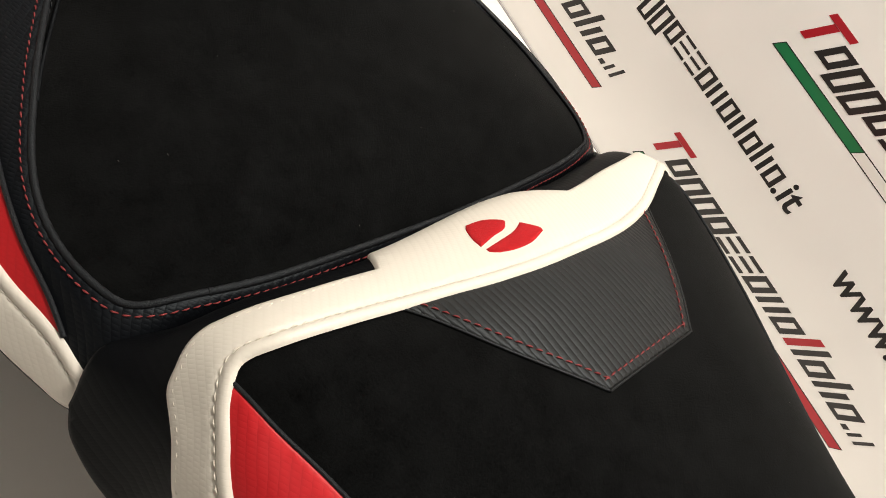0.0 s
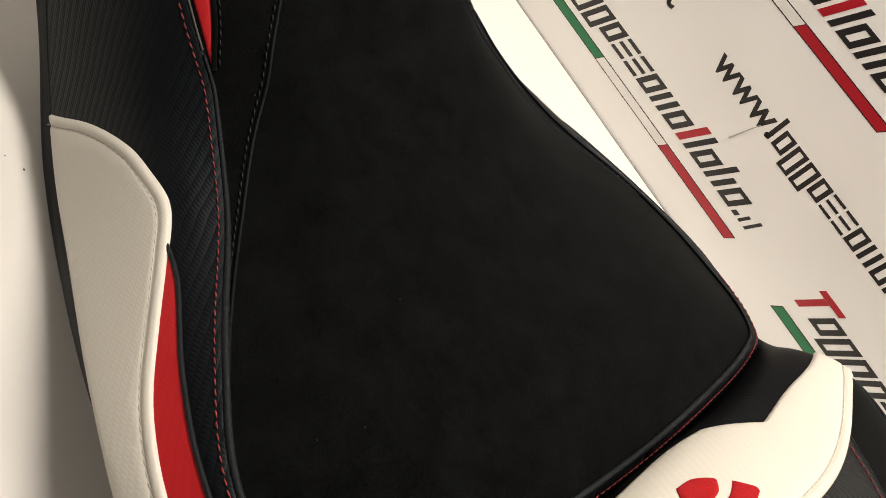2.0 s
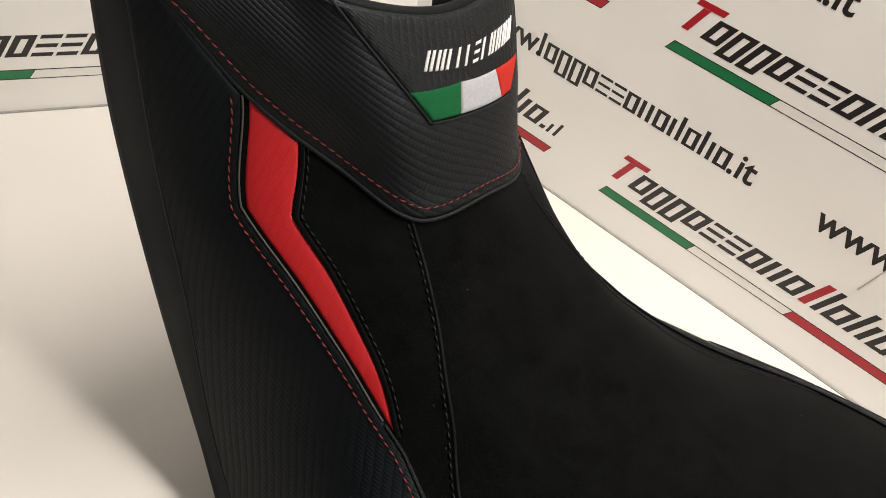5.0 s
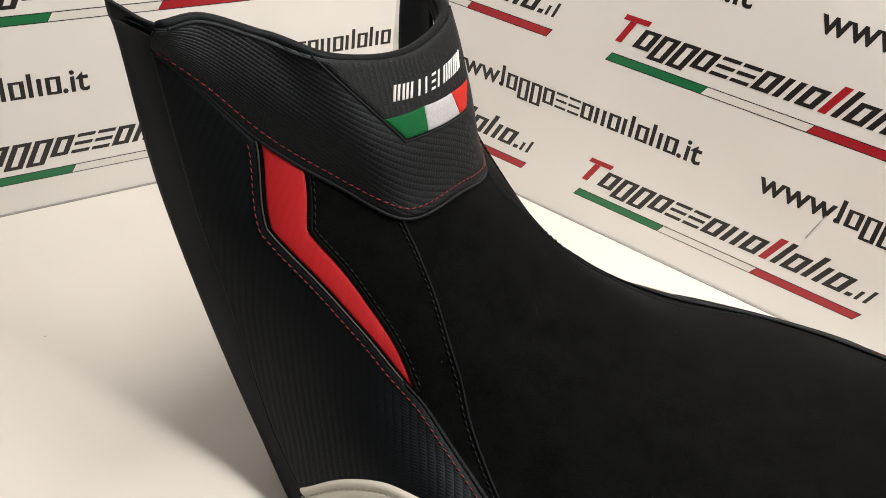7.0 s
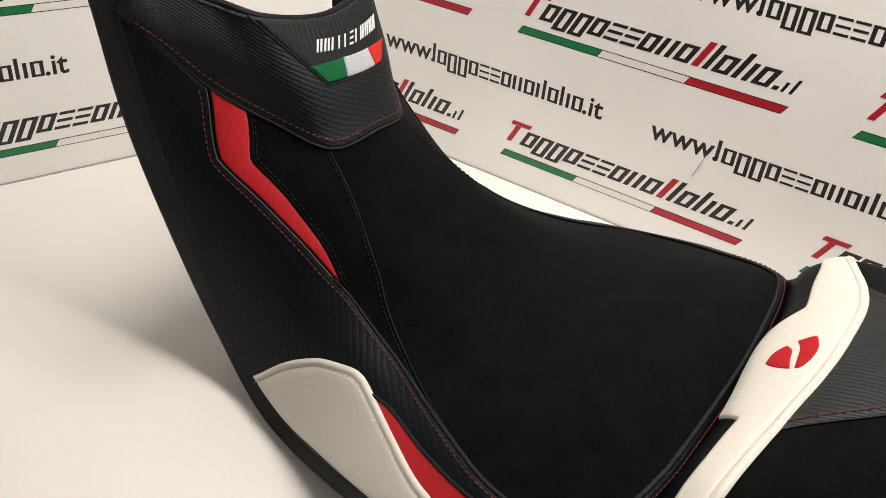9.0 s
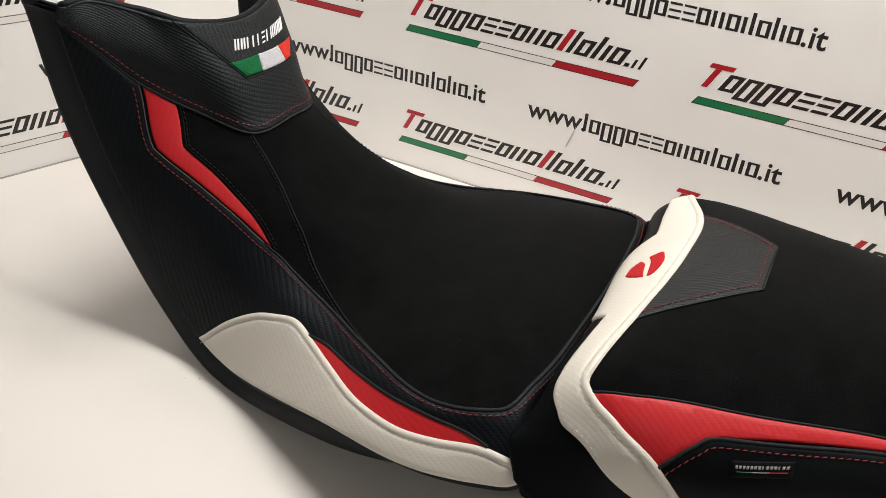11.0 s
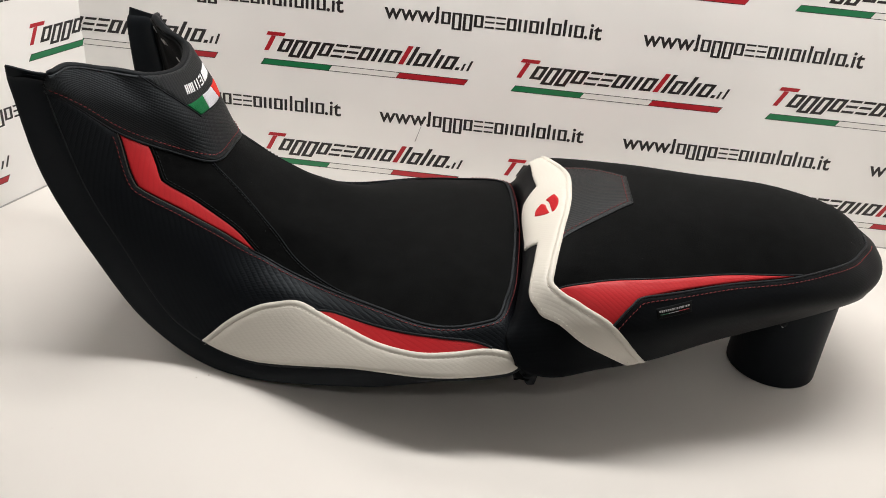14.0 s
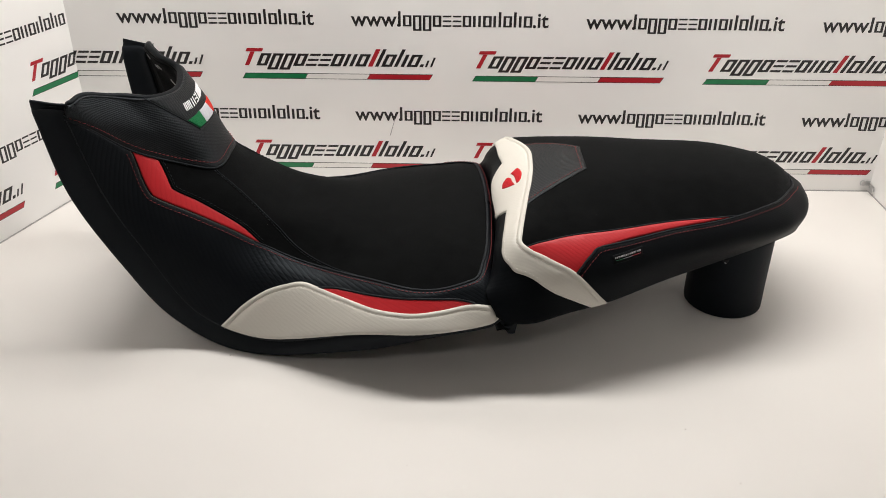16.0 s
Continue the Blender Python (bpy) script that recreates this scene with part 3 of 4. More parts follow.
def printed_logo(parent, x, z, xr):
    """The emblem of the backdrop as plain shapes: bars for its writing over a three-coloured rule."""
    ink = strokes("wddwzzwnnw", 0.0, 0.0203, 0.0205, 0.029, -0.0065, 0.50, 0.0058)
    ink = [tuple((px + 0.0225, pz) for px, pz in q) for q in ink]
    tail = [tuple((px + 0.2180, pz) for px, pz in q) for q in strokes("twtnw.", 0.0, 0.0206, 0.0205, 0.029, -0.0065, 0.50, 0.0058)]
    tiny = [tuple((px + 0.3010, pz) for px, pz in q) for q in strokes("nt", 0.0, 0.016, 0.011, 0.016, 0, 0.40, 0.0034)]
    flat_shapes("dark_lettering_bars", ink + tail + tiny, PRINT_BLACK, parent, x, z + 0.0215, xr)
    red = [slanted(0.005, 0.0070, 0, 0.0232, 0.50), slanted(-0.003, 0.0270, 0.0235, 0.029, 0.50), slanted(0.2085, 0.0075, 0, 0.029, 0.50)]
    flat_shapes("red_lettering_bars", red, PRINT_RED, parent, x, z + 0.0215, xr, -0.00024)
    h, lean = 0.0085, 0.62
    flat_shapes("rule_outline", [slanted(-0.0006, 0.3112, -0.0006, h + 0.0006, lean)], PRINT_BLACK, parent, x, z, xr, -0.00012)
    flat_shapes("rule_green", [slanted(0.0003, 0.1027, 0.0003, h - 0.0003, lean)], PRINT_GREEN, parent, x, z, xr, -0.00022)
    flat_shapes("rule_white", [slanted(0.1037, 0.1025, 0.0003, h - 0.0003, lean)], PRINT_WHITE, parent, x, z, xr, -0.00022)
    flat_shapes("rule_red", [slanted(0.2068, 0.1030, 0.0003, h - 0.0003, lean)], PRINT_RED, parent, x, z, xr, -0.00022)


def letters(text, size, material, parent, place, turn, name, label=""):
    """Raised or printed letters in the built-in font, as a mesh."""
    curve = bpy.data.curves.new(name, "FONT")
    curve.body, curve.size = text, size
    curve.offset = size * 0.016
    holder = new(name + "_curve", curve)
    bpy.context.view_layer.update()
    mesh = bpy.data.meshes.new_from_object(holder.evaluated_get(bpy.context.evaluated_depsgraph_get()))
    bpy.data.objects.remove(holder)
    mesh.materials.clear()
    mesh.materials.append(material)
    ob = new(name, mesh)
    ob.parent = parent
    ob.matrix_basis = Matrix.Translation(place) @ turn
    if label:
        ob["label"] = label
    return ob


def printed_address(parent, x, z, xr):
    """The web address: its readable ends in letters, the firm's own word as bars."""
    face = pose(0, 0, 0, 90, 0, 0)
    if xr[0] <= x and x + 0.07 <= xr[1]:
        letters("www.", 0.0335, PRINT_BLACK, parent, (x, -0.0002, z), face, "address_start")
    mid = [tuple((px + 0.0735, pz) for px, pz in q) for q in strokes("twddwzzwnnwntwtnw", 0.0, 0.0160, 0.0178, 0.0240, -0.0068, 0.0, 0.0042)]
    flat_shapes("address_bars", mid, PRINT_BLACK, parent, x, z, xr)
    if xr[0] <= x + 0.29 and x + 0.325 <= xr[1]:
        letters(".it", 0.0335, PRINT_BLACK, parent, (x + 0.2905, -0.0002, z), face, "address_end")


def print_board(board, offset, xr, slope=0.0):
    """Rows of the repeated print; offset: where the board's start lies in the print's own run."""
    for row in range(6):
        for k in range(-4, 6):
            x = k * 0.3818 - 0.0018 - offset
            if x < xr[1] and x + 0.33 > xr[0]:
                printed_logo(board, x, 0.0334 + 0.1597 * row + slope * (x - 0.45), xr)
            x = k * 0.3775 + 0.183 - offset
            if x < xr[1] and x + 0.33 > xr[0]:
                printed_address(board, x, 0.1215 + 0.16 * row + slope * (x - 0.55), xr)


wall_back = wall_board("wall_back", CORNER_L, BACK_DIR, CORNER_R[0] - CORNER_L[0], "white upright backdrop board printed with repeated coloured emblems")
left_len, right_len = 1.3, 1.2
left_start = Vector((*CORNER_L, 0)) + LEFT_DIR * left_len
wall_left = wall_board("wall_left", left_start.xy, -LEFT_DIR, left_len, "white upright side board printed with repeated coloured emblems")
wall_right = wall_board("wall_right", CORNER_R, RIGHT_DIR, right_len, "white upright side board printed with repeated coloured emblems")
print_board(wall_back, CORNER_L[0], (0.0, CORNER_R[0] - CORNER_L[0]), -0.0035)
print_board(wall_left, CORNER_L[0] - left_len, (0.0, left_len))
print_board(wall_right, CORNER_R[0], (0.0, right_len))

# the table on which all stands
for board, length in ((wall_back, CORNER_R[0] - CORNER_L[0]), (wall_left, left_len), (wall_right, right_len)):
    # added grey strip in place of the shadow line between board and table
    part("bottom_shade_line", box((length - 0.004, 0.0025, 0.0013), (length / 2, -0.0009, 0.00065)), SHADE_LINE, board)
# the crease is drawn flat: a grey sliver carries its shade
flat_shapes("crease", [((0.0, 0.0), (0.0016, 0.0), (0.010, 0.030), (0.0092, 0.030))], plain("crease_shade_grey", (0.42, 0.41, 0.40), 0.5), wall_back, 0.240 - CORNER_L[0], 0.095, (0, 2), -0.0009, "thin crease in the sheet, its shade drawn as a flat grey sliver")
table = thing("table", (0.35, -0.1, -0.76), label="white laminate table with a plain smooth top", category="table")
top = part("tabletop", box((3.0, 1.62, 0.028), (0, 0, 0.746), 0.002), TABLE, table)
for lx in (-1.4, 1.4):
    for ly in (-0.72, 0.72):
        part("leg", box((0.05, 0.05, 0.732), (lx, ly, 0.366), 0.004), STEEL, table)

# the room round it
for nm, size, at, mat in (("floor", (7, 7, 0.1), (0.3, -1.2, -0.81), FLOOR_GREY), ("ceiling", (7, 7, 0.1), (0.3, -1.2, 1.95), ROOM_PAINT),
                          ("wall_north", (7, 0.1, 2.66), (0.3, 2.35, 0.57), ROOM_PAINT), ("wall_south", (7, 0.1, 2.66), (0.3, -4.75, 0.57), ROOM_PAINT),
                          ("wall_west", (0.1, 7.2, 2.66), (-3.25, -1.2, 0.57), ROOM_PAINT), ("wall_east", (0.1, 7.2, 2.66), (3.85, -1.2, 0.57), ROOM_PAINT)):
    tagged(part(nm, box(size, at), mat, None), "plain painted " + nm.split("_")[0] + " of the workshop room", nm.split("_")[0], kind="structure")

# ---- rider seat ----
rider = thing("rider_seat", (0.15, 0.258, 0.0), label="black motorcycle rider seat with red inserts and white side panel", category="motorcycle seat")
shell("cover", RIDER, 0, 11, -4, 4, 133, 97, 0.010, SUEDE, rider, hem=4.0, label="black suede top cover")
for sgn in (1, -1):
    shell("base_plate", RIDER, 0, 11, 3.9 * sgn, 5 * sgn, 121, 13, 0.003, PLASTIC, rider, lift=-0.004, lead=0.15, label="black plastic base edge")
underside("base_floor", RIDER, 3.2, 11, 5.0, 40, 0.012, PLASTIC, rider)

SEAT_LINE = ((1.98, 2.970), (2.47, 2.975), (2.98, 2.990), (3.40, 2.720), (3.85, 2.540), (4.30, 2.335), (4.78, 2.130), (5.10, 2.070), (5.80, 2.080), (6.48, 2.082), (7.00, 2.095), (7.60, 2.151), (8.10, 2.163), (8.63, 2.193), (9.05, 2.139), (9.30, 1.930), (9.40, 1.500))
FAR_LINE = tuple((a, b + float(np.interp(a, (4.78, 5.4, 6.4, 7.2, 8.0, 9.0, 9.6), (0, 0.2, 0.15, 0, -0.2, -0.2, 0)))) for a, b in SEAT_LINE)


def side_runs(seat_line):
    return (seat_line[:3], seat_line[2:], (seat_line[-1], (9.42, 0.8), (9.47, 0.02)), ((9.47, 0.02), (10, 0.02)), ((10, 0.02), (10, 2), (10, 4)), ((10, 4), (6, 4), (2, 4), (1.85, 4)), ((1.85, 4), (1.83, 3.5), (1.98, 2.97)))



RED_UP = (((1.96, 2.92), (2.03, 2.43)), ((2.03, 2.43), (2.45, 2.47), (2.80, 2.52)), ((2.80, 2.52), (3.17, 2.29), (3.68, 2.19), (4.22, 2.12), (4.76, 2.11)),
          ((4.76, 2.11), (4.30, 2.30), (3.85, 2.51), (3.40, 2.68), (2.98, 2.95)), ((2.98, 2.95), (2.46, 2.93), (1.96, 2.92)))
RED_LOW = (((6.20, 2.93), (6.50, 2.74), (7.00, 2.67), (7.45, 2.70), (7.95, 2.78), (8.44, 2.96), (8.88, 3.20)), ((8.88, 3.20), (8.2, 3.45), (7.2, 3.38), (6.6, 3.15), (6.20, 2.93)))
WHITE_TOP = ((5.36, 3.960), (5.38, 3.500), (5.52, 3.180), (5.73, 2.995), (5.96, 2.847), (6.26, 2.883), (6.74, 2.994), (7.20, 3.184), (7.70, 3.301), (8.19, 3.258), (8.74, 3.202), (9.42, 3.300))
WHITE_SIDE = (WHITE_TOP, ((9.42, 3.30), (9.64, 3.44), (9.86, 3.78)), ((9.86, 3.78), (9.37, 3.86), (8.90, 3.86), (8.17, 3.90), (7.44, 3.97), (6.85, 3.96), (6.30, 3.93), (5.84, 3.96), (5.36, 3.97)))
COLLAR_LOW = ((1.86, 4), (1.83, 3.5), (1.93, 2.98), (1.99, 2.45), (2.02, 2.0), (2.03, 1.6), (2.04, 1.03))
COLLAR_MID = ((2.04, 1.03), (2.03, 0.4), (2.03, 0.0), (2.03, -0.4), (2.04, -1.03))
for flip in (False, True):
    f = (lambda runs: mirrored(runs)) if flip else (lambda runs: runs)
    g = lambda su, o: shifted(RIDER, su, -o if flip else o)
    one = lambda run: f((run,))[0]
    flank = panel("side_panel", RIDER, f(side_runs(FAR_LINE if flip else SEAT_LINE)), CARBON, rider, 0.0022, label="black woven-look vinyl side panel")
    red_top = panel("red_insert", RIDER, f(RED_UP), RED, rider, 0.0006, label="red woven-look insert")
    red_low = panel("red_insert", RIDER, f(RED_LOW), RED, rider, 0.0028, base=0.0018, label="red woven-look insert")
    white = panel("white_panel", RIDER, f(WHITE_SIDE), WHITE, rider, 0.0046, edge=0.003, base=0.0018, label="white woven-look vinyl side panel", groove=(f((WHITE_TOP,)), 0.0062))
    line = kinked_run(RIDER, one(FAR_LINE if flip else SEAT_LINE), 2)
    back = line[:, 0] > 4.6
    cord("piping", RIDER, line[back], np.interp(line[back, 0], (4.6, 5.2, 6.5), (0.0008, 0.0012, 0.0018)) * (0.5 if flip else 1), np.interp(line[back, 0], (4.4, 5.2), (0.0022, 0.0018)), PIPING, flank, wobble=0.07)
    cord("cut_edge", RIDER, line[~back], 0.0006, 0.0019, CUT_EDGE, flank, label="thin grey cut edge of the vinyl")
    sewn = line[line[:, 0] > 8.2] if flip else line
    stitches("stitching", RIDER, g(sewn, -0.005), THREAD_RED, flank, 0.0026, label="red thread")
    seam = smooth_run(RIDER, one(((2.06, 1.08), (2.73, 1.03), (3.5, 1.12), (4.38, 1.42), (5.37, 1.75), (6.12, 1.95), (6.75, 2.04), (7.1, 2.08))))
    cord("seam", RIDER, seam, 0.0012, -0.0002, LEATHER, rider)
    stitches("stitching", RIDER, g(seam, -0.0026), THREAD_BLACK, rider, 0.0005, radius=0.0005)
    inner = kinked_run(RIDER, one(((2.03, 2.40), (2.45, 2.44), (2.80, 2.49), (3.17, 2.26), (3.68, 2.16), (4.22, 2.09), (4.76, 2.09))), 2)
    cord("suede_edge", RIDER, inner, 0.0013, 0.0004, SUEDE, red_top, label="raw black suede edge")
    stitches("stitching", RIDER, g(inner, 0.003), THREAD_BLACK, red_top, 0.0006, radius=0.0005)
    low = smooth_run(RIDER, one(RED_LOW[0]))
    cord("seam", RIDER, low, 0.0013, 0.0026, PIPING, red_low)
    edge = smooth_run(RIDER, one(WHITE_TOP))
    stitches("stitching", RIDER, g(edge, -0.0062), THREAD_WHITE_SHADED, white, 0.0040, radius=0.0003)
    hem = smooth_run(RIDER, one(((1.9, 3.97), (4.0, 3.97), (5.4, 3.97))))
    cord("hem_edge", RIDER, hem, 0.0008, 0.0018, PIPING, flank)

COLLAR = (((0.0, 4.0), (0.0, 0.0), (0.0, -4.0)), ((0.0, -4.0), (1.86, -4.0)), tuple((s, -u) for s, u in COLLAR_LOW), COLLAR_MID[::-1], COLLAR_LOW[::-1], ((1.86, 4.0), (0.0, 4.0)))
collar = panel("collar", RIDER, COLLAR, COLLAR_VINYL, rider, 0.0022, edge=0.003, label="black woven-look vinyl collar")
FLAG_PANEL = (((0.02, 1.25), (0.32, 1.08), (0.77, 0.82), (1.07, 0.64)), ((1.07, 0.64), (1.07, 0.0), (1.09, -0.70)), ((1.09, -0.70), (0.82, -1.03), (0.32, -1.26), (0.02, -1.38)), ((0.02, -1.38), (0.02, 0.0), (0.02, 1.25)))
collar_front = panel("collar_front", RIDER, FLAG_PANEL, GREY_CARBON, rider, 0.0030, label="dark grey woven-look centre piece")
FLAG = ((0.77, 0.80, 1.05, 0.63), (0.72, 0.15, 1.04, 0.25), (0.75, -0.43, 1.055, -0.47), (0.81, -0.99, 1.06, -0.68))
for (s0, a, s1, a2), (t0, b, t1, b2), mat, lab in zip(FLAG, FLAG[1:], (FLAG_GREEN, FLAG_WHITE, FLAG_RED), ("green", "white", "red")):
    panel("flag_field", RIDER, (((s0, a), (t0, b)), ((t0, b), (t1, b2)), ((t1, b2), (s1, a2)), ((s1, a2), (s0, a))), mat, collar_front, 0.0042, edge=0.0012, grid=0.003, base=0.0025, step=0.001, label=lab + " embroidered field")
def word_bar(p, q, up, low):
    a, b = 0.13 * (0.575 - up) / 0.205, 0.13 * (0.575 - low) / 0.205
    panel("lettering_bar", RIDER, (((up, p - a), (up, q - a)), ((up, q - a), (low, q - b)), ((low, q - b), (low, p - b)), ((low, p - b), (up, p - a))), LETTER_WHITE, collar_front, 0.0038, edge=0.0005, grid=0.002, base=0.0025, step=0.0008)


for k, kind in enumerate("22111h12222"):               # the embroidered word, as plain bars
    p, up, low = 0.55 - k * 0.129, 0.37 + 0.004 * k, 0.575 + 0.002 * k
    if kind == "h":
        for top in (up, (up + low) / 2 - 0.018, low - 0.036):
            word_bar(p, p - 0.085, top, top + 0.036)
    else:
        word_bar(p, p - 0.036, up, low)
        if kind == "2":
            word_bar(p - 0.060, p - 0.096, up, low)
collar_line = smooth_run(RIDER, COLLAR_LOW)
whole = np.concatenate([collar_line, smooth_run(RIDER, COLLAR_MID)[1:], (collar_line * [1, -1])[::-1][1:]])
cord("piping", RIDER, whole, 0.0013, 0.0008, PIPING, collar)
stitches("stitching", RIDER, shifted(RIDER, whole, 0.0065), THREAD_RED, collar, 0.0026, label="red thread")
for run in FLAG_PANEL[:3]:
    cord("seam", RIDER, smooth_run(RIDER, run), 0.0009, 0.0024, PIPING, collar_front)
rim = smooth_run(RIDER, ((0.03, 3.97), (0.0, 3.6), (0.0, 2.0), (0.0, 0.0), (0.0, -2.0), (0.0, -3.6), (0.03, -3.97)))
cord("rim", RIDER, rim, np.interp(np.abs(rim[:, 1]), (3.0, 3.8, 3.97), (0.0042, 0.0036, 0.0022)), -0.0030, LEATHER, rider, label="rolled black leather front rim")
cord("seam", RIDER, smooth_run(RIDER, ((0.07, 3.7), (0.07, 2.0), (0.07, 0.0), (0.07, -2.0), (0.07, -3.7))), 0.0009, 0.0022, PIPING, rider)
rear = smooth_run(RIDER, ((9.385, 1.57), (9.40, 1.5), (9.42, 0.8), (9.47, 0.0), (9.42, -0.8), (9.40, -1.5), (9.385, -1.57)))
cord("piping", RIDER, rear, 0.0019, 0.0020, PIPING, rider, wobble=0.08)
stitches("stitching", RIDER, shifted(RIDER, rear, -0.0048), THREAD_RED, rider, 0.0026, label="red thread")

# ---- pillion seat ----
pillion = thing("pillion_seat", (0.60, 0.268, 0.08), label="black motorcycle pillion seat with a white band and red wedge", category="motorcycle seat")
shell("cover", PILLION, 0, 10, -4, 4, 121, 97, 0.008, SUEDE, pillion, fade=8.6, label="black suede top cover")
underside("base_floor", PILLION, 0, 9.8, 3.95, 40, 0.006, PLASTIC, pillion)
panel("front_panel", PILLION, (((0, 4), (0, 0), (0, -4)), ((0, -4), (3.7, -4)), ((3.7, -4), (2.7, -3.0), (1.6, -2.2), (1.9, 0), (1.6, 2.2), (2.7, 3.0), (3.7, 4)), ((3.7, 4), (0, 4))), SKIRT_VINYL, pillion, 0.0010, label="black vinyl front panel")
BAND_OUT = (((3.60, 4.0), (3.10, 3.68), (2.25, 3.28), (1.48, 2.92), (1.27, 2.62), (1.17, 2.40), (1.17, 2.22), (1.26, 2.03), (1.37, 1.70), (1.41, 1.40), (1.45, 1.21)), ((1.45, 1.21), (0.85, 1.06)), ((0.85, 1.06), (0.84, 0.60), (0.88, 0.15), (1.00, -0.27)), ((1.00, -0.27), (1.53, -0.72)),
            ((1.53, -0.72), (1.44, -1.25), (1.48, -1.70), (1.42, -2.1), (1.38, -2.65), (2.04, -3.33), (3.56, -4.0)))
BAND_IN_NEAR = ((3.95, 4.0), (3.35, 3.10), (2.69, 2.69), (2.26, 2.52), (2.00, 2.31), (1.96, 2.17), (2.04, 1.94), (2.20, 1.35), (2.30, 1.01), (2.46, 0.62), (2.58, 0.18), (2.62, -0.5), (2.49, -1.18), (2.22, -1.72), (2.08, -2.10), (2.28, -2.50), (3.29, -3.11), (3.95, -4.0))
BAND = (*BAND_OUT, ((3.56, -4.0), (3.95, -4.0)), BAND_IN_NEAR[::-1], ((3.95, 4.0), (3.60, 4.0)))
PATCH = (((2.0, -1.5), (2.43, -1.23), (2.90, -0.92), (3.47, -0.54), (3.78, -0.31)), ((3.78, -0.31), (3.76, 0.55)), ((3.76, 0.55), (3.1, 0.90), (2.26, 1.26), (2.0, 1.36)), ((2.0, 1.36), (2.0, 0.0), (2.0, -1.5)))
WEDGE = (((1.90, 2.40), (2.18, 2.36), (3.50, 2.06), (4.76, 2.01), (5.96, 2.03)), ((5.96, 2.03), (5.05, 2.21), (4.30, 2.29), (3.87, 2.39)), ((3.87, 2.39), (3.63, 2.63), (3.40, 3.00), (3.28, 3.17)), ((3.28, 3.17), (2.4, 2.95), (1.90, 2.40)))
SKIRT_TOP = ((3.30, 3.10), (3.38, 2.98), (3.63, 2.61), (3.86, 2.40), (4.62, 2.31), (5.48, 2.19), (6.03, 2.06), (6.5, 2.0), (7.28, 2.0), (8.2, 2.0), (9.0, 2.0), (10.0, 2.0))
for flip in (False, True):
    f = (lambda runs: mirrored(runs)) if flip else (lambda runs: runs)
    g = lambda su, o: shifted(PILLION, su, -o if flip else o)
    wedge = panel("red_insert", PILLION, f(WEDGE), RED, pillion, 0.0014, label="red woven-look wedge")
    skirt = panel("side_skirt", PILLION, f((SKIRT_TOP, ((10, 2), (10, 4)), ((10, 4), (7, 4), (3.3, 4)), ((3.3, 4), (3.30, 3.10)))), SKIRT_VINYL, pillion, 0.0022, label="black vinyl skirt")
    top_line = smooth_run(PILLION, f((WEDGE[0],))[0])
    cord("seam", PILLION, top_line, 0.0010, 0.0008, PIPING, wedge)
    line = smooth_run(PILLION, f(((*SKIRT_TOP[:-1], (9.96, 2.0)),))[0])
    cord("piping", PILLION, line, 0.0014, 0.0016, PIPING, skirt)
    stitches("stitching", PILLION, g(line[line[:, 0] < 9.2], -0.0055), THREAD_RED, skirt, 0.0026, label="red thread")
patch = panel("patch", PILLION, PATCH, PATCH_GREY, pillion, 0.0014, label="dark grey woven-look patch")
for run in (PATCH[0], PATCH[1], PATCH[2]):
    stitches("stitching", PILLION, shifted(PILLION, smooth_run(PILLION, run), -0.0055), THREAD_RED, patch, 0.0018, label="red thread")
for run in PATCH[:3]:
    cord("piping", PILLION, smooth_run(PILLION, run), 0.0008, 0.0006, PATCH_GREY, patch)
band = panel("white_band", PILLION, BAND, WHITE, pillion, 0.0034, edge=0.0026, base=0.0012, label="white woven-look vinyl band", groove=((BAND_IN_NEAR,), 0.0062))
for run, o in ((BAND_IN_NEAR, 0.006), (BAND_OUT[0], -0.0045)):
    stitches("stitching", PILLION, shifted(PILLION, smooth_run(PILLION, run), o), THREAD_WHITE, band, 0.0030, radius=0.00036)
EMBLEM = ((((1.35, 0.44), (1.40, 0.31), (1.55, 0.21), (1.62, 0.20)), ((1.62, 0.20), (1.72, 0.28), (1.75, 0.41), (1.81, 0.56)), ((1.81, 0.56), (1.62, 0.54), (1.44, 0.49), (1.35, 0.44))),
          (((1.73, 0.13), (1.95, 0.06), (2.03, 0.07)), ((2.03, 0.07), (2.11, 0.24), (2.09, 0.39), (2.02, 0.50)), ((2.02, 0.50), (1.94, 0.55), (1.87, 0.55)), ((1.87, 0.55), (1.85, 0.42), (1.82, 0.26), (1.73, 0.13))))
for runs in EMBLEM:
    runs = tuple(tuple((a + 0.09, b + 0.03) for a, b in run) for run in runs)
    panel("emblem_shape", PILLION, runs, EMB_RED, band, 0.0042, edge=0.0010, grid=0.003, base=0.0025, step=0.001, label="red embroidered shape")
TAG = (((3.98, 2.64), (4.49, 2.53)), ((4.49, 2.53), (4.49, 2.80)), ((4.49, 2.80), (4.0, 2.89)), ((4.0, 2.89), (3.98, 2.64)))
tag = panel("label_tag", PILLION, TAG, plain("black_satin_tag", (0.004, 0.004, 0.004), 0.5, spec=0.08), pillion, 0.0034, edge=0.0008, grid=0.004, base=0.001, label="small black satin label")

def on_tag(a, b):
    """A place on the label: a along it, b down it, both 0 to 1."""
    left, right = np.array((3.98, 2.64)) * (1 - b) + np.array((4.0, 2.89)) * b, np.array((4.49, 2.53)) * (1 - b) + np.array((4.49, 2.80)) * b
    return tuple(left * (1 - a) + right * a)


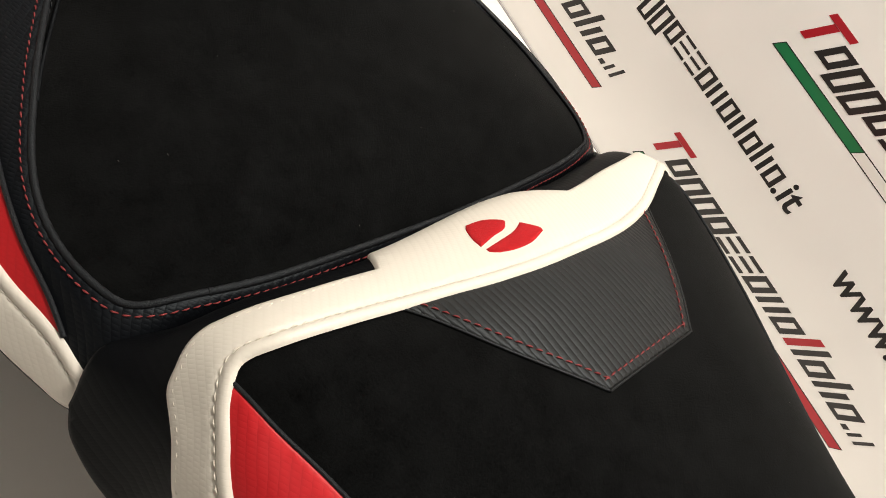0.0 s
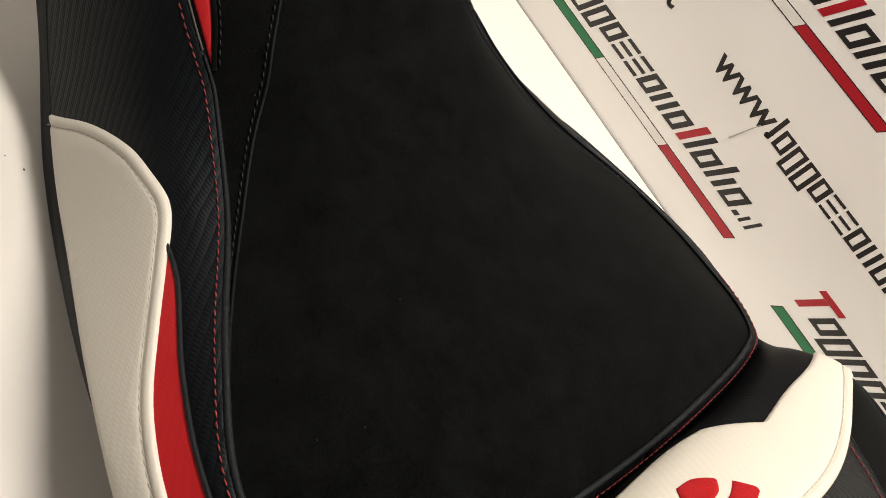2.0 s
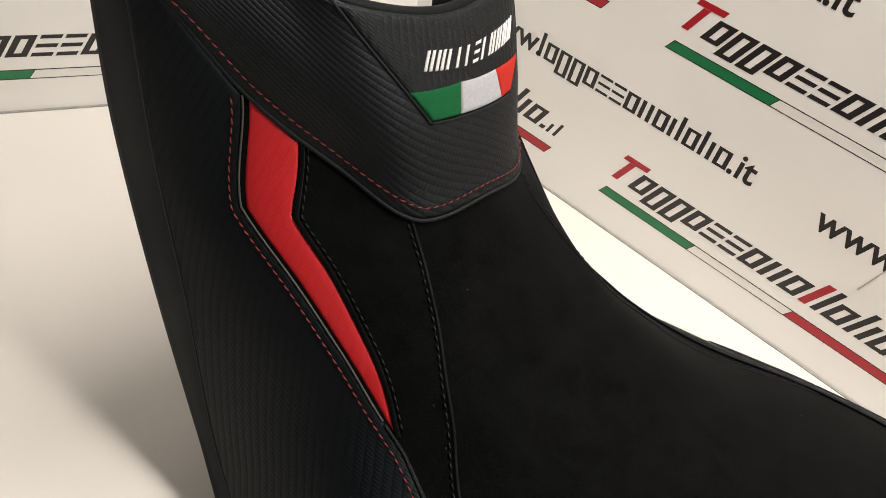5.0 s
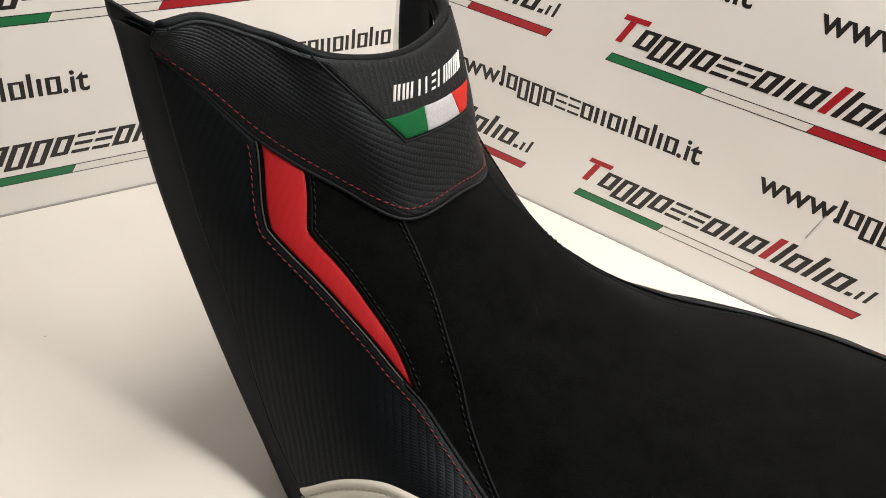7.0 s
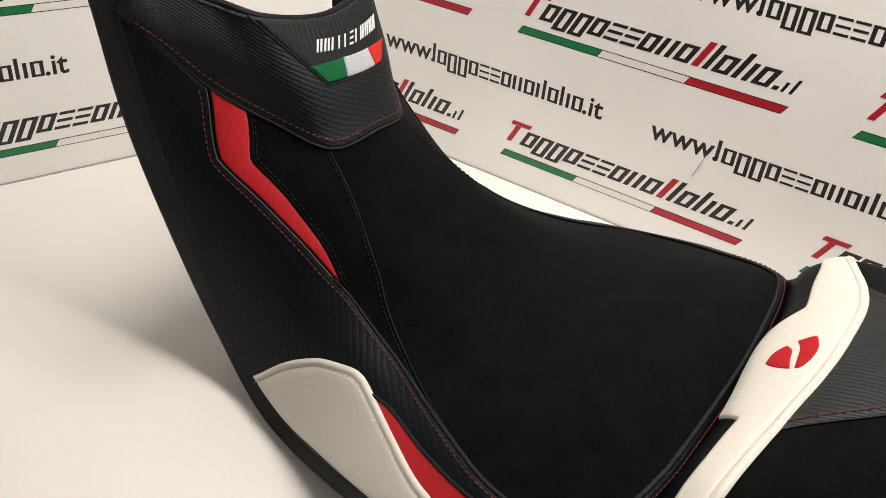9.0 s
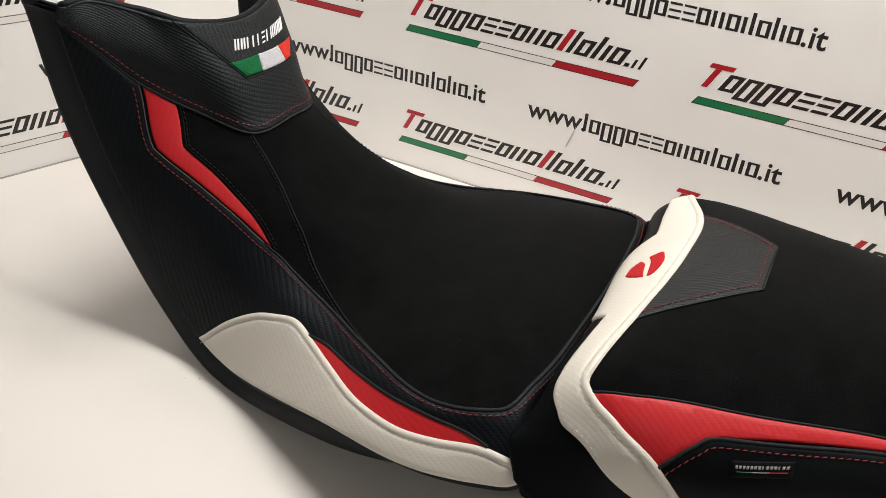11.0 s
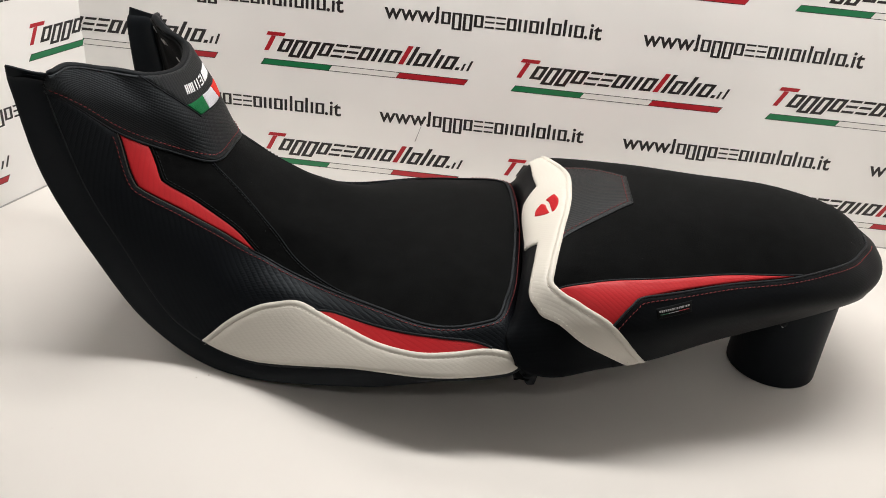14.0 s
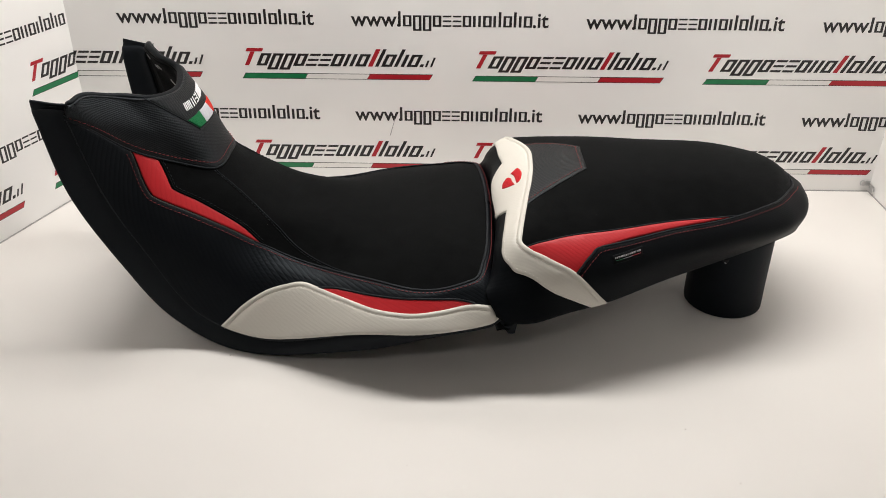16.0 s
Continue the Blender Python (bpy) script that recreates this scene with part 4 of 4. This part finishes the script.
def tag_bar(a0, a1, b0, b1, material, name="lettering_bar"):
    panel(name, PILLION, ((on_tag(a0, b1), on_tag(a0 + 0.01, b0)), (on_tag(a0 + 0.01, b0), on_tag(a1 + 0.01, b0)), (on_tag(a1 + 0.01, b0), on_tag(a1, b1)), (on_tag(a1, b1), on_tag(a0, b1))), material, tag, 0.0039, edge=0.0003, grid=0.002, base=0.0032, step=0.0008)


TAG_SILVER = plain("silver_tag_print", (0.34, 0.335, 0.335), 0.5)
for k in range(14):
    tag_bar(0.06 + k * 0.062, 0.06 + k * 0.062 + (0.044 if k not in (7, 11) else 0.026), 0.28, 0.46, TAG_SILVER)
for a0, a1, mat in ((0.08, 0.34, PRINT_GREEN), (0.34, 0.62, TAG_SILVER), (0.62, 0.90, PRINT_RED)):
    tag_bar(a0, a1, 0.62, 0.67, mat, "label_rule")

# staples that hold the cover inside the front horn
for a, b in ((0.35, -3.3), (0.55, -2.9), (0.35, -2.5), (0.75, -2.3), (0.35, 3.4)):
    q = RIDER.at(np.array([a, a + 0.16]), np.array([b, b + 0.05]), -0.0106)
    d = Vector(q[1]) - Vector(q[0])
    turn = d.to_track_quat("X", "Z").to_matrix().to_4x4()
    ob = part("staple", box((0.009, 0.0012, 0.0010), (0, 0, 0), 0.0003), STEEL, rider)
    ob.matrix_parent_inverse = Matrix()
    ob.matrix_basis = Matrix.Translation(Vector(q.mean(0)) - rider.location) @ turn

# lint on the suede
rng = random.Random(5)


def lint(loft, parent, count, s_range, u_range):
    verts, faces = [], []
    for _ in range(count):
        a, b = rng.uniform(*s_range), rng.uniform(*u_range)
        p = Vector(loft.at(np.array([a]), np.array([b]), 0.0004)[0])
        w, size = rng.uniform(0, math.pi), rng.uniform(0.0003, 0.0007)
        d, n = Vector((math.cos(w), math.sin(w), 0)) * size, Vector((-math.sin(w), math.cos(w), 0)) * 0.00008
        k = len(verts)
        verts += [p - d - n, p + d - n, p + d + n, p - d + n, p + Vector((0, 0, 0.0002))]
        faces += [(k, k + 1, k + 4), (k + 1, k + 2, k + 4), (k + 2, k + 3, k + 4), (k + 3, k, k + 4)]
    link_mesh("lint", verts, faces, LINT, parent, label="tiny pale lint fibres")["kind"] = "stuff"


lint(RIDER, rider, 16, (3.0, 9.4), (-1.8, 1.8))
lint(PILLION, pillion, 9, (2.8, 8.5), (-1.6, 1.8))

# ---- support can ----
can = thing("support_can", (0.722, 0.232, 0.0), label="black plastic can propping up the pillion seat", category="can")
bm = bmesh.new()
rings = ((0.0495, 0.0), (0.0512, 0.0015), (0.0515, 0.004), (0.0512, 0.05), (0.0515, 0.105), (0.0515, 0.112), (0.0495, 0.1135))
loops = []
for r, z in rings:
    loops.append([bm.verts.new((r * math.cos(2 * math.pi * k / 64), r * math.sin(2 * math.pi * k / 64), z)) for k in range(64)])
for a, b in zip(loops, loops[1:]):
    for k in range(64):
        bm.faces.new((a[k], a[(k + 1) % 64], b[(k + 1) % 64], b[k]))
bm.faces.new(loops[0][::-1])
bm.faces.new(loops[-1])
part("wall", bm, PLASTIC, can, smooth=True)
part("rim_band", box((0.02, 0.004, 0.006), (0.0, -0.0515, 0.109), 0.001), PLASTIC, can)

nub = thing("rubber_buffer", (0.686, 0.150, 0.1105), label="small black rubber buffer under the pillion seat", category="buffer")
bm = bmesh.new()
bmesh.ops.create_cone(bm, cap_ends=True, segments=20, radius1=0.0035, radius2=0.005, depth=0.010)
bmesh.ops.bevel(bm, geom=bm.edges[:], offset=0.001, segments=2, affect="EDGES")
part("rubber_body", bm, PLASTIC, nub, smooth=True)
part("screw", box((0.0024, 0.0024, 0.002), (0, 0, -0.0055), 0.0005), STEEL, nub)

# metal clip that joins the two boards at the table
clip = thing("corner_clip", (1.083, 0.591, 0.016), label="small bright metal clip joining two backdrop boards", category="clip")
part("back_leaf", box((0.017, 0.0016, 0.009), (-0.010, -0.0016, 0.0), 0.0008), STEEL, clip)
part("side_leaf", box((0.0016, 0.017, 0.009), (-0.0025, -0.012, -0.004), 0.0008), STEEL, clip)
for at, turn in (((-0.015, -0.004, 0.001), pose(0, 0, 0, 90)), ((-0.005, -0.019, -0.005), pose(0, 0, 0, 0, 90))):
    bm = bmesh.new()
    bmesh.ops.create_cone(bm, cap_ends=True, segments=24, radius1=0.0052, radius2=0.0044, depth=0.003, matrix=Matrix.Translation(at) @ turn)
    part("round_nut", bm, STEEL, clip, smooth=False)

# crumbs on the table top
crumbs = new("crumbs", bpy.data.meshes.new("crumbs"))
bm = bmesh.new()
for x, y, r in ((0.072, 0.088, 0.0012), (0.060, 0.082, 0.0007), (-0.228, 0.093, 0.0010), (0.605, -0.040, 0.0009), (0.641, -0.121, 0.0008), (-0.05, -0.02, 0.0006), (0.30, -0.10, 0.0005)):
    bmesh.ops.create_icosphere(bm, subdivisions=1, radius=r * 0.6, matrix=Matrix.Translation((x, y, r * 0.36)) @ Matrix.Diagonal((1.3, 0.8, 0.7, 1)))
bm.to_mesh(crumbs.data)
bm.free()
crumbs.data.materials.append(plain("brown_crumb", (0.20, 0.13, 0.08), 0.8))
tagged(crumbs, "tiny dark crumbs lying on the white table", "crumbs", kind="stuff")
